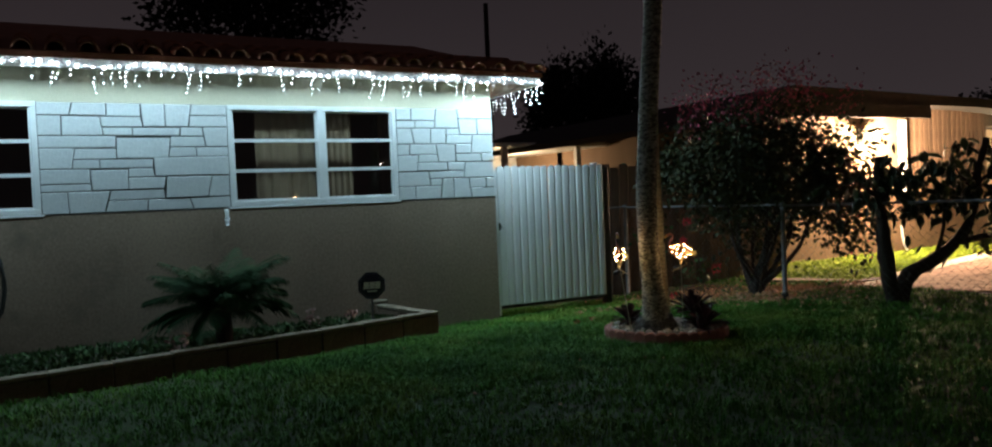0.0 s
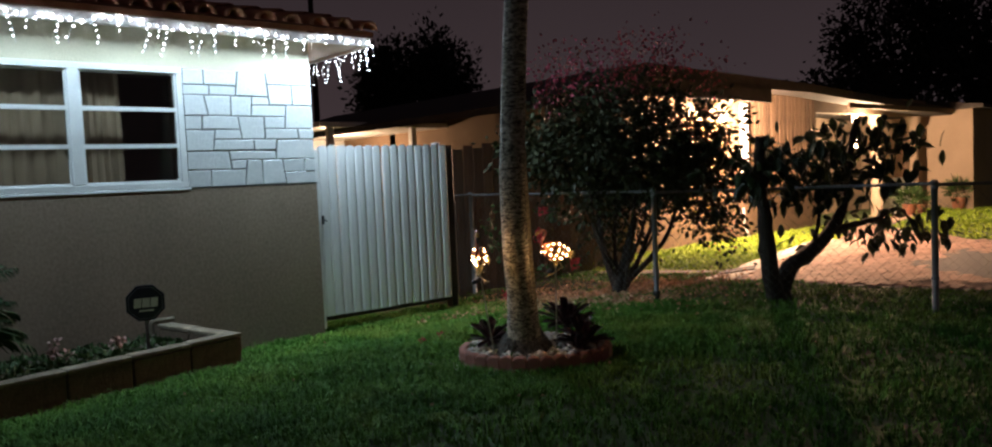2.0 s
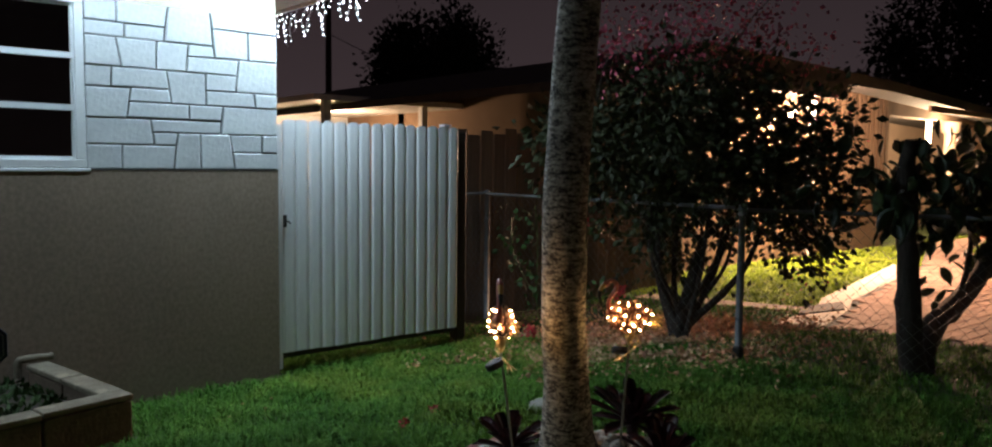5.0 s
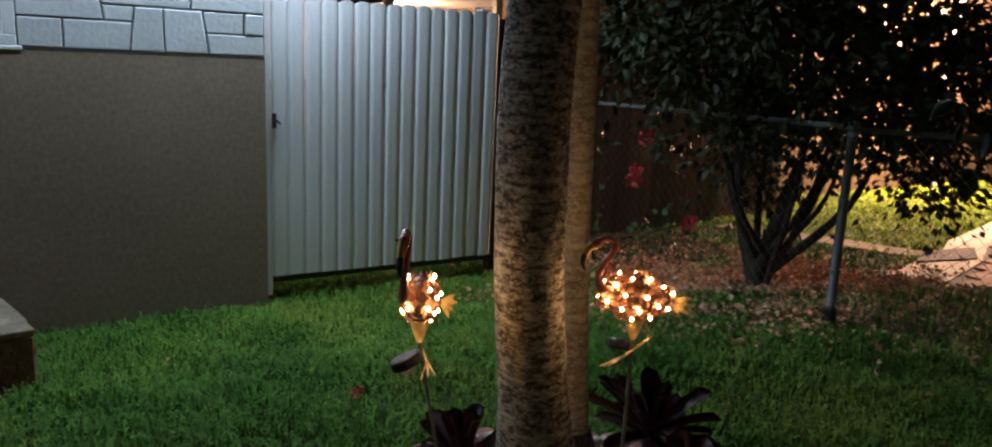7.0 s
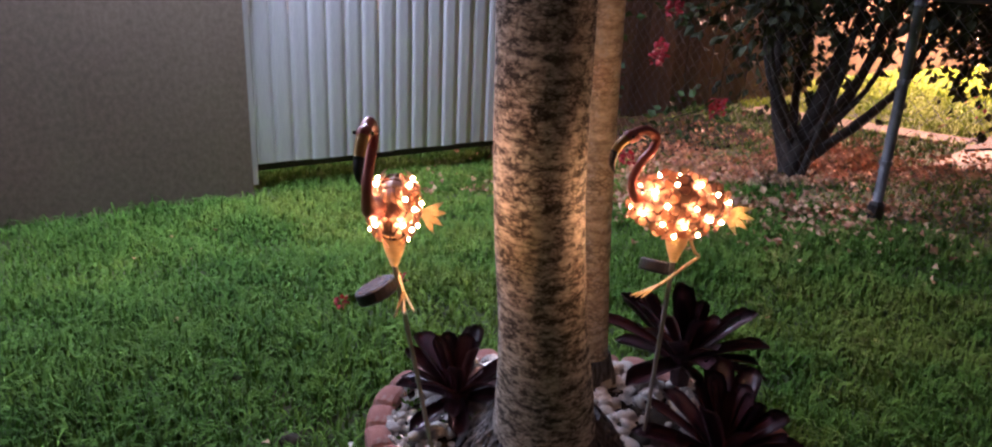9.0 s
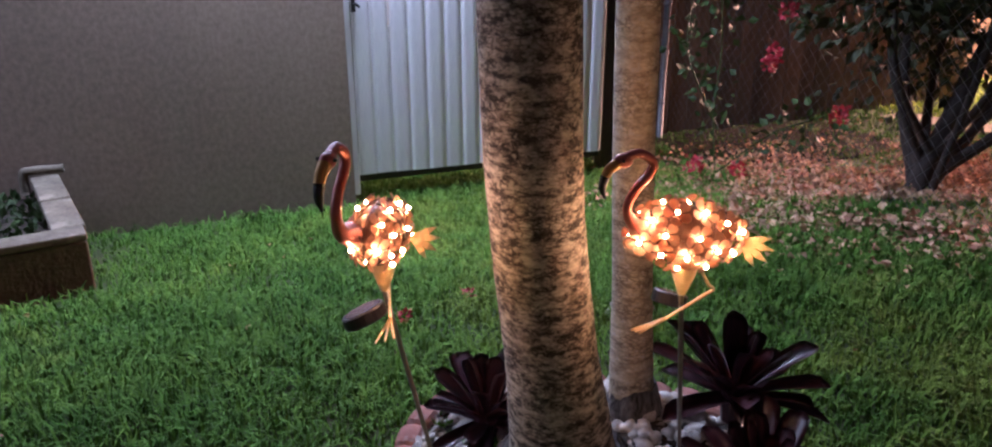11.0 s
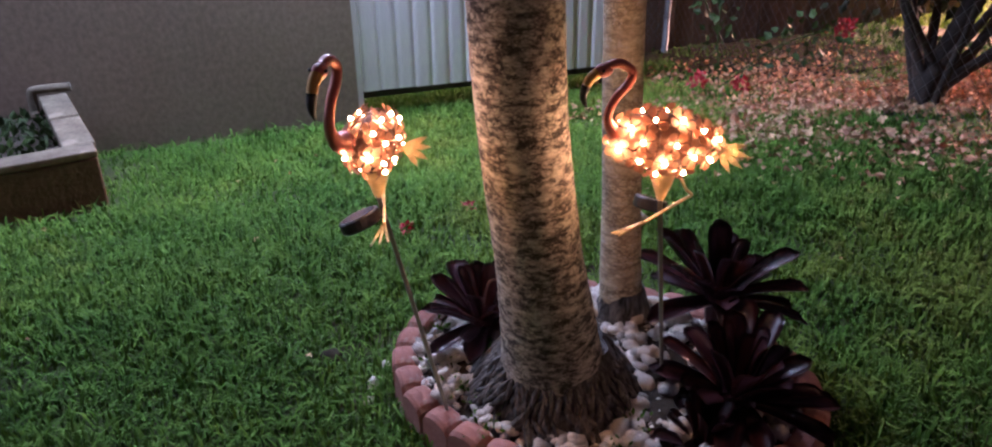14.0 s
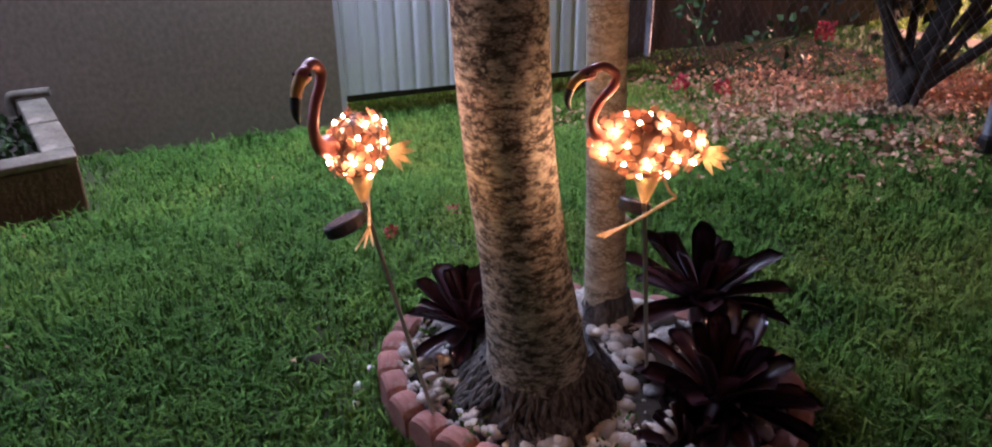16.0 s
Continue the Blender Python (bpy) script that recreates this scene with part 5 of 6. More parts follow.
p, d = clumps([(2.36, -0.62, 0.93), (2.28, -0.60, 0.98), (2.44, -0.66, 0.90)], (0.05, 0.04, 0.03), 80, 19)
v, f = leaf_soup(p, d, rs.uniform(0.03, 0.06, len(p)), 7, aspect=0.75)
soup("leaf_bunch", v, f, leaf_green, "stuff", "", "", vine).matrix_parent_inverse = vinv

# bent tree with large leaves behind the wire fence
tree_r = thing("bent_tree", "crooked dark tree with large leathery leaves by the driveway", "tree", "", (2.70, -2.90, 0.18))
rinv = tree_r.matrix_world.inverted()
Y = -2.9
limbs = [[(2.72, Y, 0.12), (2.58, Y, 0.42), (2.50, Y, 0.9), (2.52, Y + 0.05, 1.3), (2.47, Y, 1.58)], [(2.72, Y, 0.12), (2.82, Y, 0.42), (3.2, Y, 0.55), (3.62, Y, 0.72), (3.92, Y, 0.98), (4.02, Y, 1.4), (4.2, Y, 1.75)], [(2.50, Y, 1.0), (2.3, Y - 0.1, 1.2), (2.12, Y - 0.1, 1.3)], [(2.52, Y, 1.15), (2.75, Y + 0.1, 1.35), (2.95, Y + 0.1, 1.5)], [(3.62, Y, 0.72), (4.3, Y - 0.1, 0.78), (4.85, Y - 0.1, 0.85), (5.2, Y - 0.1, 0.7)], [(4.0, Y, 1.2), (4.3, Y + 0.1, 1.35), (4.55, Y, 1.5)], [(3.3, Y, 0.6), (3.45, Y, 0.95), (3.5, Y + 0.1, 1.2)], [(3.92, Y, 0.98), (3.7, Y - 0.1, 1.25), (3.6, Y, 1.5)]]
rad = [(0.085, 0.035), (0.085, 0.028), (0.03, 0.014), (0.03, 0.014), (0.035, 0.014), (0.028, 0.012), (0.022, 0.01), (0.022, 0.01)]
for q, r in zip(limbs, rad):
    bm = bmesh.new()
    c = curve_points(q, 6)
    tube(bm, c, [r[0] + (r[1] - r[0]) * i / (len(c) - 1) for i in range(len(c))], 10)
    for v in bm.verts:
        v.co += Vector((noise.noise(v.co * 9), noise.noise(v.co * 9 + Vector((5, 0, 0))), noise.noise(v.co * 9 + Vector((0, 5, 0))))) * 0.018
    part("limb", bm, wood_dark, tree_r, "", True).matrix_parent_inverse = rinv
bm = strap_leaf(0.15, 0.078, 0.1, 0.2, 0.10, 6)
for v in bm.verts:
    v.co.y *= math.sin(min(1, v.co.x / 0.15 + 0.12) * math.pi) * 0.9 + 0.12
big_leaf = mesh_of("leaf", bm, leaf_big, True)
ends = [((2.55, Y, 1.50), 60), ((2.28, Y, 1.28), 40), ((3.0, Y, 1.40), 55), ((2.8, Y, 1.15), 50), ((3.12, Y, 1.2), 40), ((4.3, Y, 1.66), 60), ((4.6, Y, 1.5), 55), ((4.1, Y, 1.3), 50), ((3.8, Y, 1.25), 30), ((4.95, Y, 0.62), 60), ((4.55, Y, 0.82), 34), ((3.55, Y, 1.15), 26), ((3.65, Y, 1.4), 22), ((3.95, Y, 0.66), 20), ((3.4, Y, 0.72), 10)]
rng = random.Random(23)
for (x, y, z), n in ends:
    for _ in range(n):
        ob = new("leaf", big_leaf)
        ob.parent = tree_r
        ob.matrix_parent_inverse = rinv
        ob.matrix_basis = pose(x + rng.gauss(0, 0.115), y + rng.gauss(0, 0.28), z + rng.gauss(0, 0.085), rng.uniform(-70, 70), rng.uniform(5, 95), rng.uniform(0, 360)) @ Matrix.Scale(rng.uniform(0.7, 1.2), 4)

# feathery palm in the planter
frond_mat = surface("palm_frond", (0.014, 0.040, 0.016), (0.034, 0.076, 0.030), 8, 0.8, 0, 0.1, 30, per=0.25, spec=0.15)


def frond(length, lift, seed):
    r = random.Random(seed)
    bm = bmesh.new()
    line = [Vector((length * t * math.cos(lift * (1 - 0.5 * t)), 0, length * (math.sin(lift) * t - 0.62 * t * t * math.cos(lift) ** 0.4))) for t in (i / 14 for i in range(15))]
    tube(bm, line, [0.006 - 0.0003 * i for i in range(15)], 5)
    for i in range(54):
        t = 0.12 + 0.88 * i / 53
        k = min(13, int(t * 14))
        p = line[k].lerp(line[k + 1], t * 14 - k)
        d = (line[k + 1] - line[k]).normalized()
        for s in (-1, 1):
            L = 0.19 * math.sin(math.pi * (0.22 + 0.70 * t)) * length / 0.6
            o = (d * 0.75 + Vector((0, s, -0.4 + r.uniform(-0.25, 0.2)))).normalized()
            w = d * 0.0030
            v = [bm.verts.new(q) for q in (p - w, p + w, p + o * L * 0.6 + w * 0.9, p + o * L + Vector((0, 0, -0.03)), p + o * L * 0.6 - w * 0.9)]
            bm.faces.new(v)
    return bm


plant = thing("potted_palm", "dark green feathery palm growing in the planter", "palm", "", (-3.03, -0.80, 0.26))
rng = random.Random(41)
for k in range(60):
    fr = part("frond", frond(rng.uniform(0.48, 0.70), math.radians(rng.uniform(18, 86)), k), frond_mat, plant)
    fr.matrix_basis = pose(0, 0, 0.26, rng.uniform(-12, 12), 0, k * 137.5)
bm = bmesh.new()
tube(bm, [(0, 0, -0.08), (0, 0, 0.12), (0, 0, 0.32)], [0.06, 0.07, 0.05], 12)
part("palm_base", bm, wood_dark, plant)


def small_plant(place, seed, colour):
    """A low bedding plant: a few stalks, leaves and pale blooms."""
    pl = thing("bedding_plant", "small bedding plant with pale blooms in the planter", "plant", "bedding plants", place)
    r = np.random.RandomState(seed)
    for k in range(5):
        bm = bmesh.new()
        e = Vector((r.uniform(-0.07, 0.07), r.uniform(-0.05, 0.05), r.uniform(0.10, 0.2)))
        tube(bm, curve_points([(0, 0, -0.02), e * 0.5 + Vector((0.01, 0, 0.01)), e], 3), 0.003, 5)
        part("stalk", bm, leaf_green, pl)
        q = r.normal(size=(12, 3))
        v, f = leaf_soup(np.array([tuple(e)]) + q * 0.008, q, np.full(12, 0.03), seed + k, aspect=0.9)
        soup("bloom", v, f, colour, "", "", "", pl)
    q = r.normal(size=(60, 3)) * np.array([0.05, 0.05, 0.02])
    v, f = leaf_soup(q + np.array([0, 0, 0.05]), q + np.array([0, 0, 0.03]), r.uniform(0.03, 0.06, 60), seed, aspect=0.6)
    soup("leaves", v, f, leaf_green, "stuff", "", "", pl)
    return pl


pale_bloom = surface("pale_pink_bloom", (0.24, 0.13, 0.115), (0.36, 0.22, 0.19), 20, 0.7, 0, 0.1, per=0.2)
small_plant((-3.45, -1.28, 0.225), 1, pale_bloom)
small_plant((-2.3, -0.80, 0.225), 2, pale_bloom)
small_plant((-1.95, -0.75, 0.225), 3, pale_bloom)

# weeds and ground cover on the planter's soil
q = np.random.RandomState(77)
px, py = q.uniform(-6.5, -1.36, 7000), q.uniform(-1.0, -0.04, 7000)
v, f = leaf_soup(np.stack([px, py, np.full(7000, 0.225)], 1), q.normal(size=(7000, 3)) * 0.6 + np.array([0, 0, 0.7]), q.uniform(0.025, 0.06, 7000), 5, aspect=0.6)
soup("planter_weeds", v, f, leaf_green, "stuff", "low green weeds on the planter soil", "weeds")

# eight-sided security sign on a stake
navy = surface("navy_sign_face", (0.010, 0.012, 0.035), (0.016, 0.020, 0.05), 20, 0.4, 0, 0.02)
sign = thing("yard_sign", "dark blue eight-sided yard sign on a stake in the planter", "sign", "", (-1.76, -0.86, 0.27), -14)
for name, r, y0, y1, m in (("sign_plate", 0.128, -0.004, 0.004, navy), ("sign_border", 0.114, -0.0062, -0.0042, surface("pale_sign_line", (0.10, 0.11, 0.16), (0.14, 0.15, 0.2), 20, 0.5)), ("sign_face", 0.109, -0.0085, -0.0065, navy)):
    bm = bmesh.new()
    e = [[bm.verts.new((r * math.cos(math.pi / 8 + math.pi * k / 4), y, 0.345 + r * math.sin(math.pi / 8 + math.pi * k / 4))) for k in range(8)] for y in (y0, y1)]
    for k in range(8):
        bm.faces.new((e[0][k], e[0][(k + 1) % 8], e[1][(k + 1) % 8], e[1][k]))
    bm.faces.new(e[0])
    bm.faces.new(e[1][::-1])
    part(name, bm, m, sign)
pale = surface("pale_sign_print", (0.74, 0.75, 0.77), (0.80, 0.81, 0.83), 20, 0.5, 0, 0.02)
for x0, x1, z0, z1 in ((-0.074, -0.028, 0.316, 0.378), (-0.023, 0.023, 0.316, 0.378), (0.028, 0.072, 0.316, 0.378), (-0.045, 0.045, 0.290, 0.300)):
    bm = bmesh.new()
    sh = 0.006
    f4 = [(x0, z0), (x1, z0), (x1 + sh, z1), (x0 + sh, z1)]
    a = [bm.verts.new((x, -0.0112, z)) for x, z in f4]
    b = [bm.verts.new((x, -0.0088, z)) for x, z in f4]
    bm.faces.new(a)
    for k in range(4):
        bm.faces.new((a[k], b[k], b[(k + 1) % 4], a[(k + 1) % 4]))
    part("printed_bar", bm, pale, sign)
part("sign_stake", boxes((-0.011, 0.011, 0.005, 0.012, -0.05, 0.42)), zinc, sign, "thin metal stake")

# white pipe stub and garden hose on the house wall
bm = bmesh.new()
tube(bm, curve_points([(-2.83, 0.0, 1.335), (-2.83, -0.05, 1.335), (-2.83, -0.065, 1.31), (-2.83, -0.065, 1.20)], 5), 0.017, 10)
tube(bm, [(-2.83, -0.065, 1.275), (-2.83, -0.065, 1.245)], 0.024, 10)
box(bm, -2.86, -2.80, -0.012, 0.0, 1.305, 1.365, 0.004)
tagged(part("pipe_stub", bm, white_paint, None, "", True), "short white pipe stub on the wall below the window", "pipe")
hose_mat = surface("black_hose", (0.010, 0.012, 0.011), (0.02, 0.022, 0.02), 20, 0.4)
hose = thing("garden_hose", "dark coiled garden hose hanging on the house wall", "hose", "", (-4.72, -0.08, 1.15))
bm = bmesh.new()
pts = []
for i in range(150):
    a = 2 * math.pi * i / 30
    pts.append((0.13 * math.sin(a) + 0.008 * math.sin(i), -0.02 - 0.0004 * i, -0.33 + 0.33 * math.cos(a) + 0.01 * math.sin(i * 0.7)))
tube(bm, pts, 0.010, 8)
part("hose_coil", bm, hose_mat, hose, "", True)
part("hose_hook", boxes((-0.03, 0.03, -0.05, 0.08, -0.02, 0.0), bevel=0.004), dark_metal, hose)

# plants by the neighbour's porch
for x, y, s in ((14.6, 0.7, 1.0), (15.4, 0.75, 0.8), (16.9, 0.5, 1.1)):
    pl = thing("porch_plant", "leafy plant in a clay pot by the porch", "potted plant", "porch plants", (x, y, float(ground_z(x, y))))
    bm = bmesh.new()
    tube(bm, [(0, 0, 0), (0, 0, 0.22 * s), (0, 0, 0.26 * s)], [0.10 * s, 0.14 * s, 0.15 * s], 14)
    part("pot", bm, terracotta, pl)
    q = np.random.RandomState(int(x * 10)).normal(size=(160, 3))
    v, f = leaf_soup(q * np.array([0.1, 0.1, 0.08]) * s + np.array([0, 0, 0.42 * s]), q + np.array([0, 0, 0.8]), np.full(160, 0.16 * s), 3, aspect=0.3)
    soup("leaves", v, f, leaf_green, "stuff", "", "", pl)

# ---- distance ----
lantern_glass = glow("amber_lantern_glass", (1.0, 0.55, 0.22), 220)
for x, y, z in ((5.3, -29.0, 1.65), (9.0, -28.2, 3.05)):
    lan = thing("street_lantern", "lit amber lantern on a dark post across the street", "street lamp", "street lanterns", (x, y, 0.2))
    bm = bmesh.new()
    tube(bm, [(0, 0, 0), (0, 0, 0.1), (0, 0, z - 0.28)], [0.08, 0.045, 0.04], 10)
    part("post", bm, dark_metal, lan)
    bm = bmesh.new()
    ball(bm, (0, 0, z - 0.2), 0.075, 14, 10, (1, 1, 1.1))
    part("globe", bm, lantern_glass, lan, "lit amber globe", True)
    bm = bmesh.new()
    tube(bm, [(0, 0, z - 0.10), (0, 0, z - 0.08), (0, 0, z - 0.03)], [0.09, 0.09, 0.02], 12)
    part("cap", bm, dark_metal, lan)

def far_tree(place, trunk_h, radius, height, n, seed, leaf=0.5, label="dark round tree against the night sky"):
    t = thing("far_tree", label, "tree", "distant trees", place)
    bm = bmesh.new()
    tube(bm, curve_points([(0, 0, -0.3), (0.1, 0, trunk_h * 0.5), (0, 0.1, trunk_h)], 4), [0.35 - 0.02 * i for i in range(9)], 10)
    part("trunk", bm, wood_dark, t)
    r = np.random.RandomState(seed)
    c = []
    while len(c) < 60:
        u = r.uniform(-1, 1, 3)
        if u @ u < 1:
            c.append((u[0] * radius, u[1] * radius, trunk_h + height * (0.5 + 0.5 * u[2])))
    for k in range(0, 60, 5):
        limb = bmesh.new()
        tube(limb, [(0, 0, trunk_h * 0.8), Vector(c[k]) * 0.5 + Vector((0, 0, trunk_h * 0.5)), c[k]], [0.16, 0.1, 0.03], 6)
        part("limb", limb, wood_dark, t)
    p, d = clumps(c, (radius * 0.16, radius * 0.16, height * 0.09), n, seed)
    v, f = leaf_soup(p, d, r.uniform(0.6, 1.3, n) * leaf, seed, aspect=0.7)
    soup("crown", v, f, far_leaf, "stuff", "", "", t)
    return t


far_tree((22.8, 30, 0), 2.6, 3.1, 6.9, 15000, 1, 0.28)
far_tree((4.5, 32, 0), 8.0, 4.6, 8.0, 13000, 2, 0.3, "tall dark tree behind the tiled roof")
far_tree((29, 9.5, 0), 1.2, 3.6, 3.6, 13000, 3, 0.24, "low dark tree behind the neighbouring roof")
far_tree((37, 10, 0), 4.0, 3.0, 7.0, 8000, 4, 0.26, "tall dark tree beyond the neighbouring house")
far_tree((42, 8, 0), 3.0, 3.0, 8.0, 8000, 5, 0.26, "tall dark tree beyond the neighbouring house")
pole = thing("utility_pole", "dark wooden utility pole with a sagging wire", "utility pole", "", (15.8, 29, 0))
bm = bmesh.new()
tube(bm, [(0, 0, -0.5), (0, 0, 11.5)], [0.17, 0.12], 12)
part("pole", bm, wood_dark, pole)
bm = bmesh.new()
tube(bm, [(34 * t, 4 * t, 7.4 - 3.2 * math.sin(math.pi * t)) for t in (i / 16 for i in range(17))], 0.02, 5)
part("wire", bm, dark_metal, pole)
vent = thing("roof_vent", "thin dark vent pipe with a cap on the neighbouring roof", "vent", "", (9.2, 5.6, 2.5))
bm = bmesh.new()
tube(bm, [(0, 0, 0), (0, 0, 0.75)], 0.035, 8)
tube(bm, [(0, 0, 0.75), (0, 0, 0.80), (0, 0, 0.86)], [0.075, 0.08, 0.03], 10)
part("vent_pipe", bm, dark_metal, vent)

# ---- lawn ----
grass_mat = surface("grass_blade", (0.032, 0.115, 0.016), (0.112, 0.245, 0.036), 1.6, 0.75, 0, 0.0, 20, per=0.5, c=(0.140, 0.225, 0.034), spec=0.12)


# mown grass with the porch light's brightness lifted into its base colour
lit_mown_mat = surface("porch_lit_mown_grass", (0.20, 0.32, 0.030), (0.32, 0.43, 0.052), 2.0, 0.75, 0, 0.0, 20, per=0.3, spec=0.12)


def fast_mesh(name, v, tris, material):
    me = bpy.data.meshes.new(name)
    me.vertices.add(len(v))
    me.vertices.foreach_set("co", np.ascontiguousarray(v, dtype=np.float32).ravel())
    n = len(tris)
    me.loops.add(n * 3)
    me.loops.foreach_set("vertex_index", np.ascontiguousarray(tris, dtype=np.int32).ravel())
    me.polygons.add(n)
    me.polygons.foreach_set("loop_start", np.arange(0, n * 3, 3, dtype=np.int32))
    me.materials.append(material)
    me.update(calc_edges=True)
    return new(name, me)


def in_poly(x, y, poly):
    hit = np.zeros(len(x), bool)
    for (ax, ay), (bx, by) in zip(poly, poly[1:] + poly[:1]):
        if ay == by:
            continue
        hit ^= ((ay > y) != (by > y)) & (x < (bx - ax) * (y - ay) / (by - ay) + ax)
    return hit


clod_poly = [(-0.576 + 0.035 * math.cos(k * math.pi / 5), -2.41 + 0.035 * math.sin(k * math.pi / 5)) for k in range(10)]
bed_poly = [tuple(on_ring(2 * math.pi * k / 32, 1.06).to_2d()) for k in range(32)]
plant_poly = [tuple(PA), tuple(PA + inw * 1.1), (-9, 0.3), (-9, -2.4), tuple(PB)]
walk_poly = [(3.54, -1.48), (3.60, -1.84), (4.61, -1.56), (5.3, -1.26), (8.9, -0.45), (8.9, -0.1), (5.3, -0.95), (4.75, -1.2), (4.1, -1.34)]
strip_poly = [(4.15, 0.5), (4.42, 0.5), (4.70, -1.18), (4.40, -1.30)]


def lawn(label, x0, x1, y0, y1, density, height, width, seed, material=grass_mat):
    r = np.random.RandomState(seed)
    n = int((x1 - x0) * (y1 - y0) * density)
    tuft = r.randint(0, n // 8, n)
    tx, ty = r.uniform(x0, x1, n // 8), r.uniform(y0, y1, n // 8)
    tall = r.uniform(0.7, 1.3, n // 8)[tuft]
    loose = r.random(n) < 0.35
    ox, oy = r.normal(0, 0.011, n), r.normal(0, 0.011, n)
    x = np.where(loose, r.uniform(x0, x1, n), np.clip(tx[tuft] + ox, x0, x1))
    y = np.where(loose, r.uniform(y0, y1, n), np.clip(ty[tuft] + oy, y0, y1))
    out = np.where(loose, r.uniform(0, 2 * np.pi, n), np.arctan2(oy, ox) + r.normal(0, 0.7, n))
    # blades are also thinned over the painted shade by the fence
    keep = ~(in_poly(x, y, clod_poly) | in_poly(x, y, bed_poly) | in_poly(x, y, plant_poly) | in_poly(x, y, drive) | in_poly(x, y, walk_poly) | in_poly(x, y, strip_poly) | (y > -0.015) & (x < 0.03) | (y > -0.24 + 0.06 * np.sin(x * 9) + 0.05 * np.sin(x * 23)) & (x > 1.58) & (x < 3.6) & (np.sin(x * 57.3 + y * 91.7) > 0.35 * np.exp(-np.abs(y + 0.2) / 0.25) - 0.45))
    # worn and thin patches
    wear = np.sin(x * 3.1 + 1.3 * np.sin(y * 2.7)) * np.sin(y * 3.7 + 1.1 * np.sin(x * 2.2)) + 0.5 * np.sin(x * 9 + y * 7)
    litter = np.exp(-(((x - 2.5) / 1.0) ** 2 + ((y + 1.2) / 0.9) ** 2))
    keep &= r.random(n) > np.clip(0.28 * (wear < -0.75) + 0.5 * litter, 0, 0.9)
    # bare earth along the house and round the planter
    front = (x - PA.x) * -inw.x + (y - PA.y) * -inw.y
    end = -((x - PA.x) * along.x + (y - PA.y) * along.y)
    edge = np.where((front > 0) & (end < 0), np.exp(-front / 0.20), 0)
    edge = np.maximum(edge, np.where((end > 0) & (y > PA.y - 0.1), np.exp(-end / 0.34), 0))
    edge = np.maximum(edge, np.where(x < 0.1, np.exp(np.minimum(y, 0) / 0.17), 0))
    keep &= r.random(n) > 0.92 * edge
    x, y, wear, out, tall = x[keep], y[keep], wear[keep], out[keep], tall[keep]
    n = len(x)
    z = ground_z(x, y) + 0.012 * np.sin(x * 2.3 + 1) * np.sin(y * 1.9) * (np.abs(y + 4) < 4) - 0.004
    a = out
    lean = np.abs(r.normal(0.72, 0.38, n))
    h = height * r.uniform(0.55, 1.25, n) * (1 + 0.30 * wear) * tall
    w = width * r.uniform(0.7, 1.3, n) / 2
    dx, dy = np.cos(a), np.sin(a)
    sx, sy = -dy, dx
    P = np.stack([x, y, z], 1)
    S = np.stack([sx * w, sy * w, np.zeros(n)], 1)
    m = P + np.stack([dx * h * 0.35 * lean, dy * h * 0.35 * lean, h * 0.62], 1)
    t = P + np.stack([dx * h * 1.05 * lean, dy * h * 1.05 * lean, h * (1.0 - 0.33 * lean)], 1)
    v = np.stack([P - S, P + S, m + S * 0.85, m - S * 0.85, t], 1).reshape(-1, 3)
    b = (np.arange(n) * 5)[:, None]
    tris = np.concatenate([b + np.array([[0, 1, 2]]), b + np.array([[0, 2, 3]]), b + np.array([[3, 2, 4]])])
    return tagged(fast_mesh("grass", v, tris, material), label, "grass", "", "stuff")


lawn("dense green lawn blades between the bed and the house", -2.8, 2.2, -3.4, 0.45, 12500, 0.050, 0.0054, 1)
lawn("green lawn blades of the front garden", -9, 4.6, -9.5, -3.4, 3400, 0.05, 0.0068, 2)
lawn("green lawn blades by the driveway", 2.2, 4.3, -3.4, 1.18, 2600, 0.05, 0.007, 3)
lawn("short lawn before the neighbouring house, porch light painted into its yellow-green", 4.3, 9.5, -1.4, 1.16, 3000, 0.045, 0.008, 6, lit_mown_mat)
lawn("green lawn blades before the planter", -9, -2.8, -3.4, -0.9, 2500, 0.052, 0.007, 4)
lawn("lawn blades beyond the driveway, coloured bright as if lit", 9.2, 19, -5, 1.1, 500, 0.06, 0.016, 5, lit_mown_mat)

# fallen bracts and dry leaves under the bush
litter_mat = surface("fallen_bract", (0.46, 0.20, 0.13), (0.60, 0.42, 0.25), 9, 0.9, 0, 0.1, 60, per=0.4, c=(0.38, 0.26, 0.13), spec=0.25)
r = np.random.RandomState(55)
n = 11000
x, y = r.normal(2.55, 0.75, n), r.normal(-1.02, 0.55, n)
patch = np.sin(x * 4.1 + 1.7 * np.sin(y * 3.3)) + np.sin(y * 5.3 + 1.5 * np.sin(x * 2.9))
ok = (patch + r.normal(0, 0.7, n) > -0.8) & (y < 0.45) & (x > 1.0 + 0.3 * np.sin(y * 5)) & ~in_poly(x, y, drive) & ~in_poly(x, y, bed_poly)
x, y = x[ok], y[ok]
p = np.stack([x, y, ground_z(x, y) + r.uniform(0.012, 0.045, len(x))], 1)
d = r.normal(size=p.shape) * np.array([1, 1, 0.35])
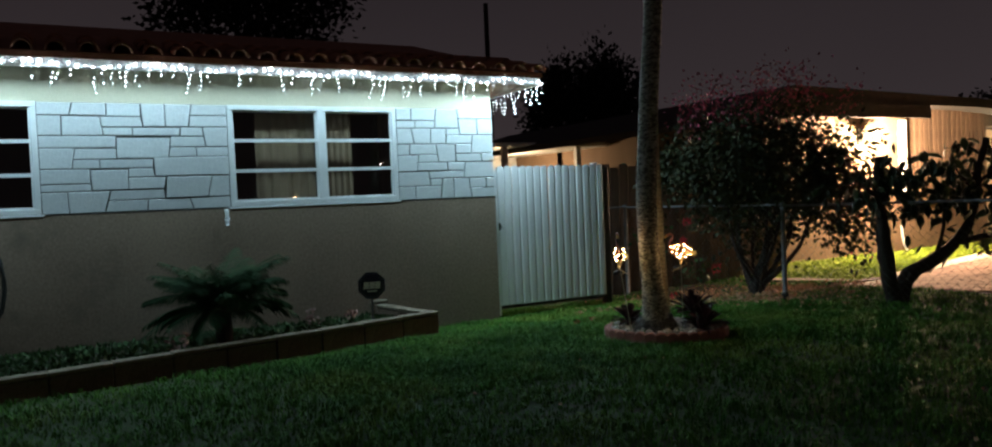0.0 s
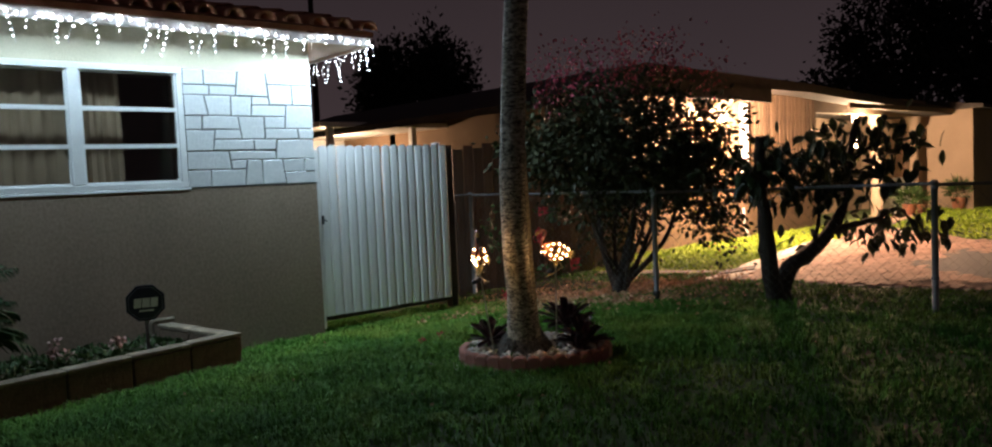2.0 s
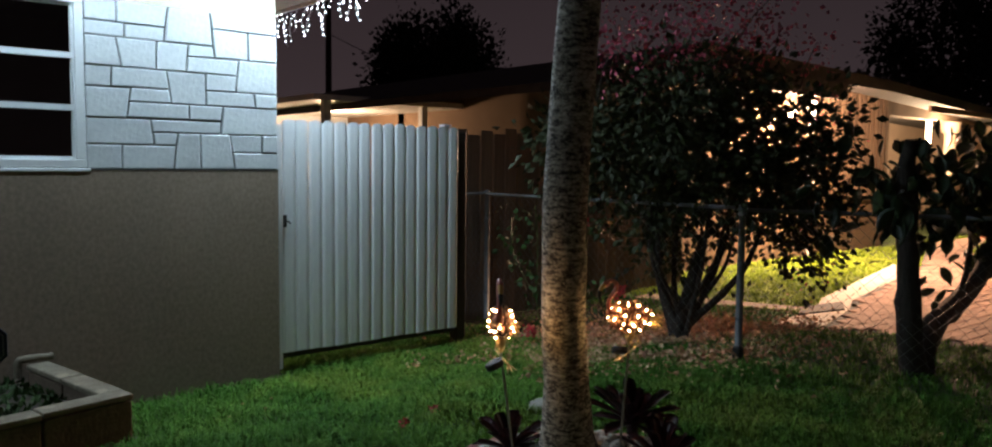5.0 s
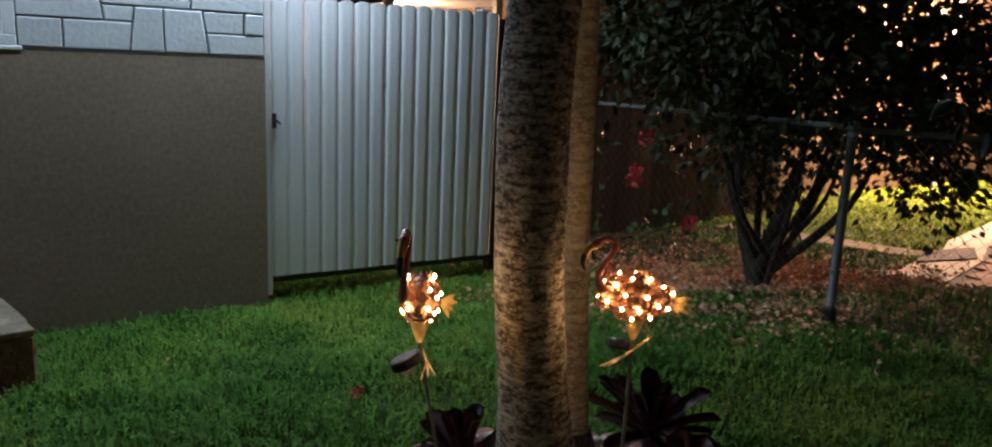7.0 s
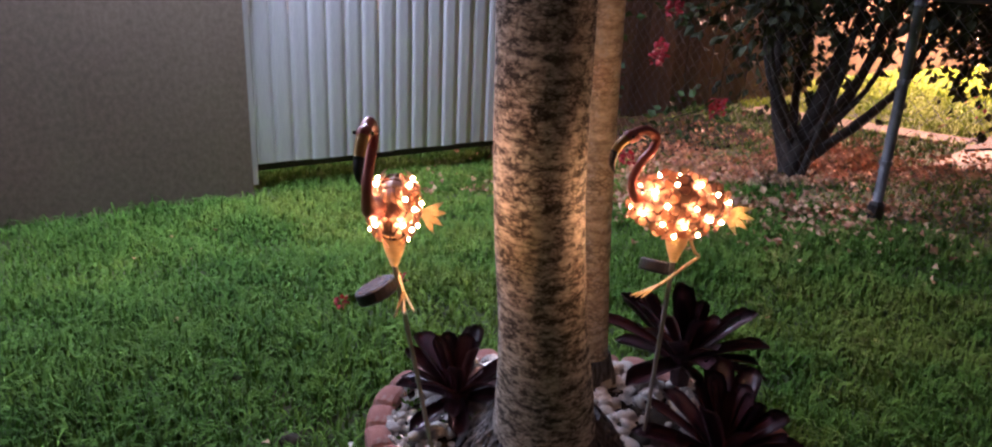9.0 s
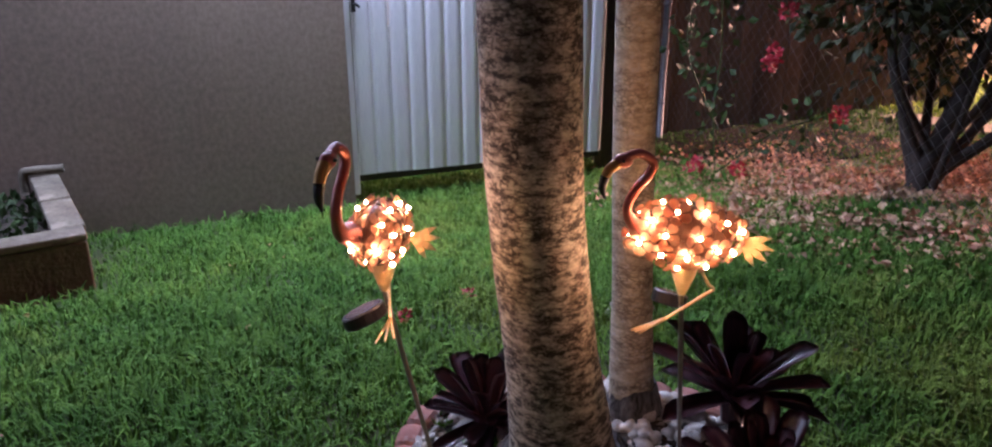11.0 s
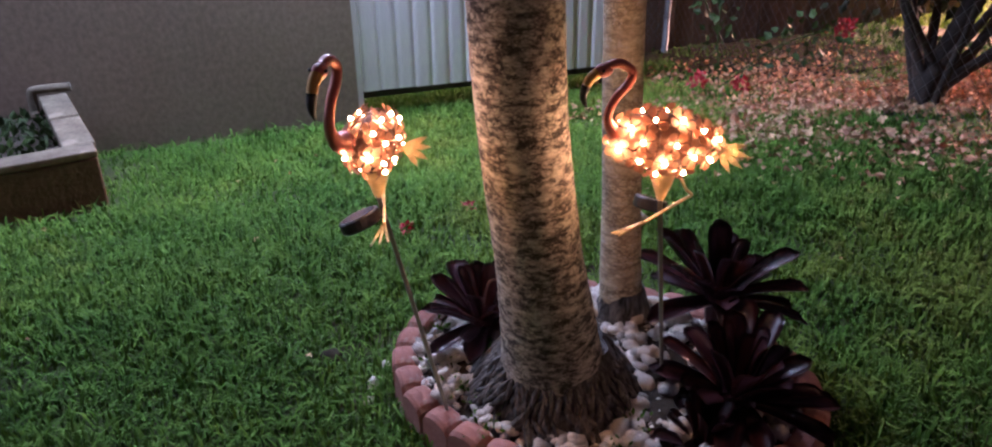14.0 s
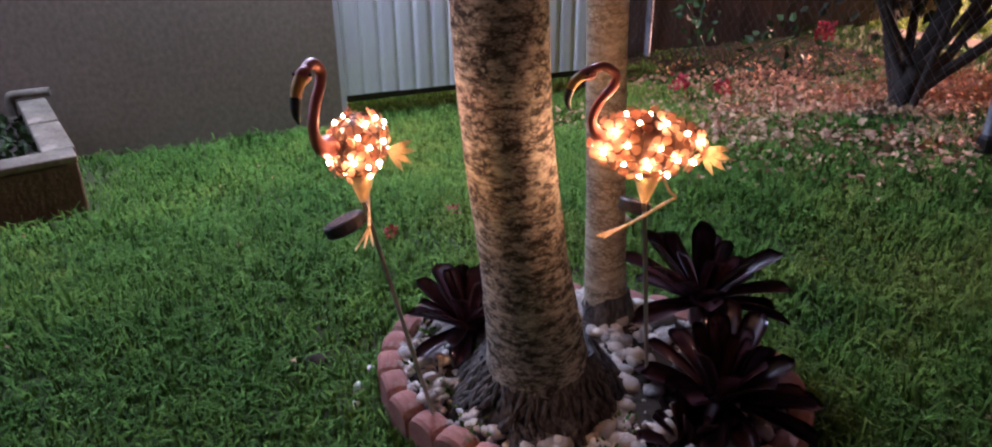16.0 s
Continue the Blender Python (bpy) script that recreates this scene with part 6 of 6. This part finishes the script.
v, f = leaf_soup(p, d, r.uniform(0.018, 0.046, len(p)), 12, fold=0.7, aspect=0.85)
soup("fallen_bracts", v, f, litter_mat, "stuff", "fallen pink and tan bracts on the grass under the bush", "leaf litter")
n = 90
x, y = r.uniform(-2.6, 2.0, n), r.uniform(-6.0, -0.3, n)
ok = ~in_poly(x, y, bed_poly) & ~in_poly(x, y, plant_poly)
x, y = x[ok], y[ok]
p = np.stack([x, y, ground_z(x, y) + 0.035], 1)
v, f = leaf_soup(p, r.normal(size=p.shape) * np.array([1, 1, 0.3]), r.uniform(0.012, 0.028, len(p)), 13, fold=0.5, aspect=0.8)
soup("scattered_leaves", v, f, litter_mat, "stuff", "a few dry leaves scattered over the lawn", "leaf litter")
for x, y in ((0.03, -1.72), (-0.22, -1.82)):
    q = np.random.RandomState(int(abs(x * 1000))).normal(size=(18, 3))
    v, f = leaf_soup(np.array([[0, 0, 0.0]]) + q * 0.006, q + np.array([0, 0, 0.4]), np.full(18, 0.02), 2, aspect=0.9)
    bl = soup("fallen_bloom", v, f, red, "", "single crimson bloom fallen on the grass", "flower")
    bl.location = (x, y, float(ground_z(x, y)) + 0.04)
bm = bmesh.new()
bmesh.ops.create_icosphere(bm, subdivisions=3, radius=0.026)
for v in bm.verts:
    v.co *= 1 + 0.5 * noise.noise(v.co * 26)
    v.co.z *= 0.5
clod = tagged(part("soil_clod", bm, soil, None, "", True), "dark clod of bare soil in the lawn", "soil")
clod.location = (-0.576, -2.41, float(ground_z(-0.576, -2.41)) + 0.006)
# moss and small weeds between the pebbles
q = np.random.RandomState(91)
spots = [on_ring(q.uniform(2.2, 5.2), q.uniform(0.55, 0.98)) for _ in range(16)]
p, d = clumps([(c.x, c.y, SOIL + 0.012) for c in spots], (0.016, 0.016, 0.005), 420, 92)
v, f = leaf_soup(p, d + np.array([0, 0, 0.02]), q.uniform(0.008, 0.02, len(p)), 93, aspect=0.5)
soup("bed_weeds", v, f, grass_mat, "stuff", "tiny green weeds sprouting between the pebbles", "weeds")
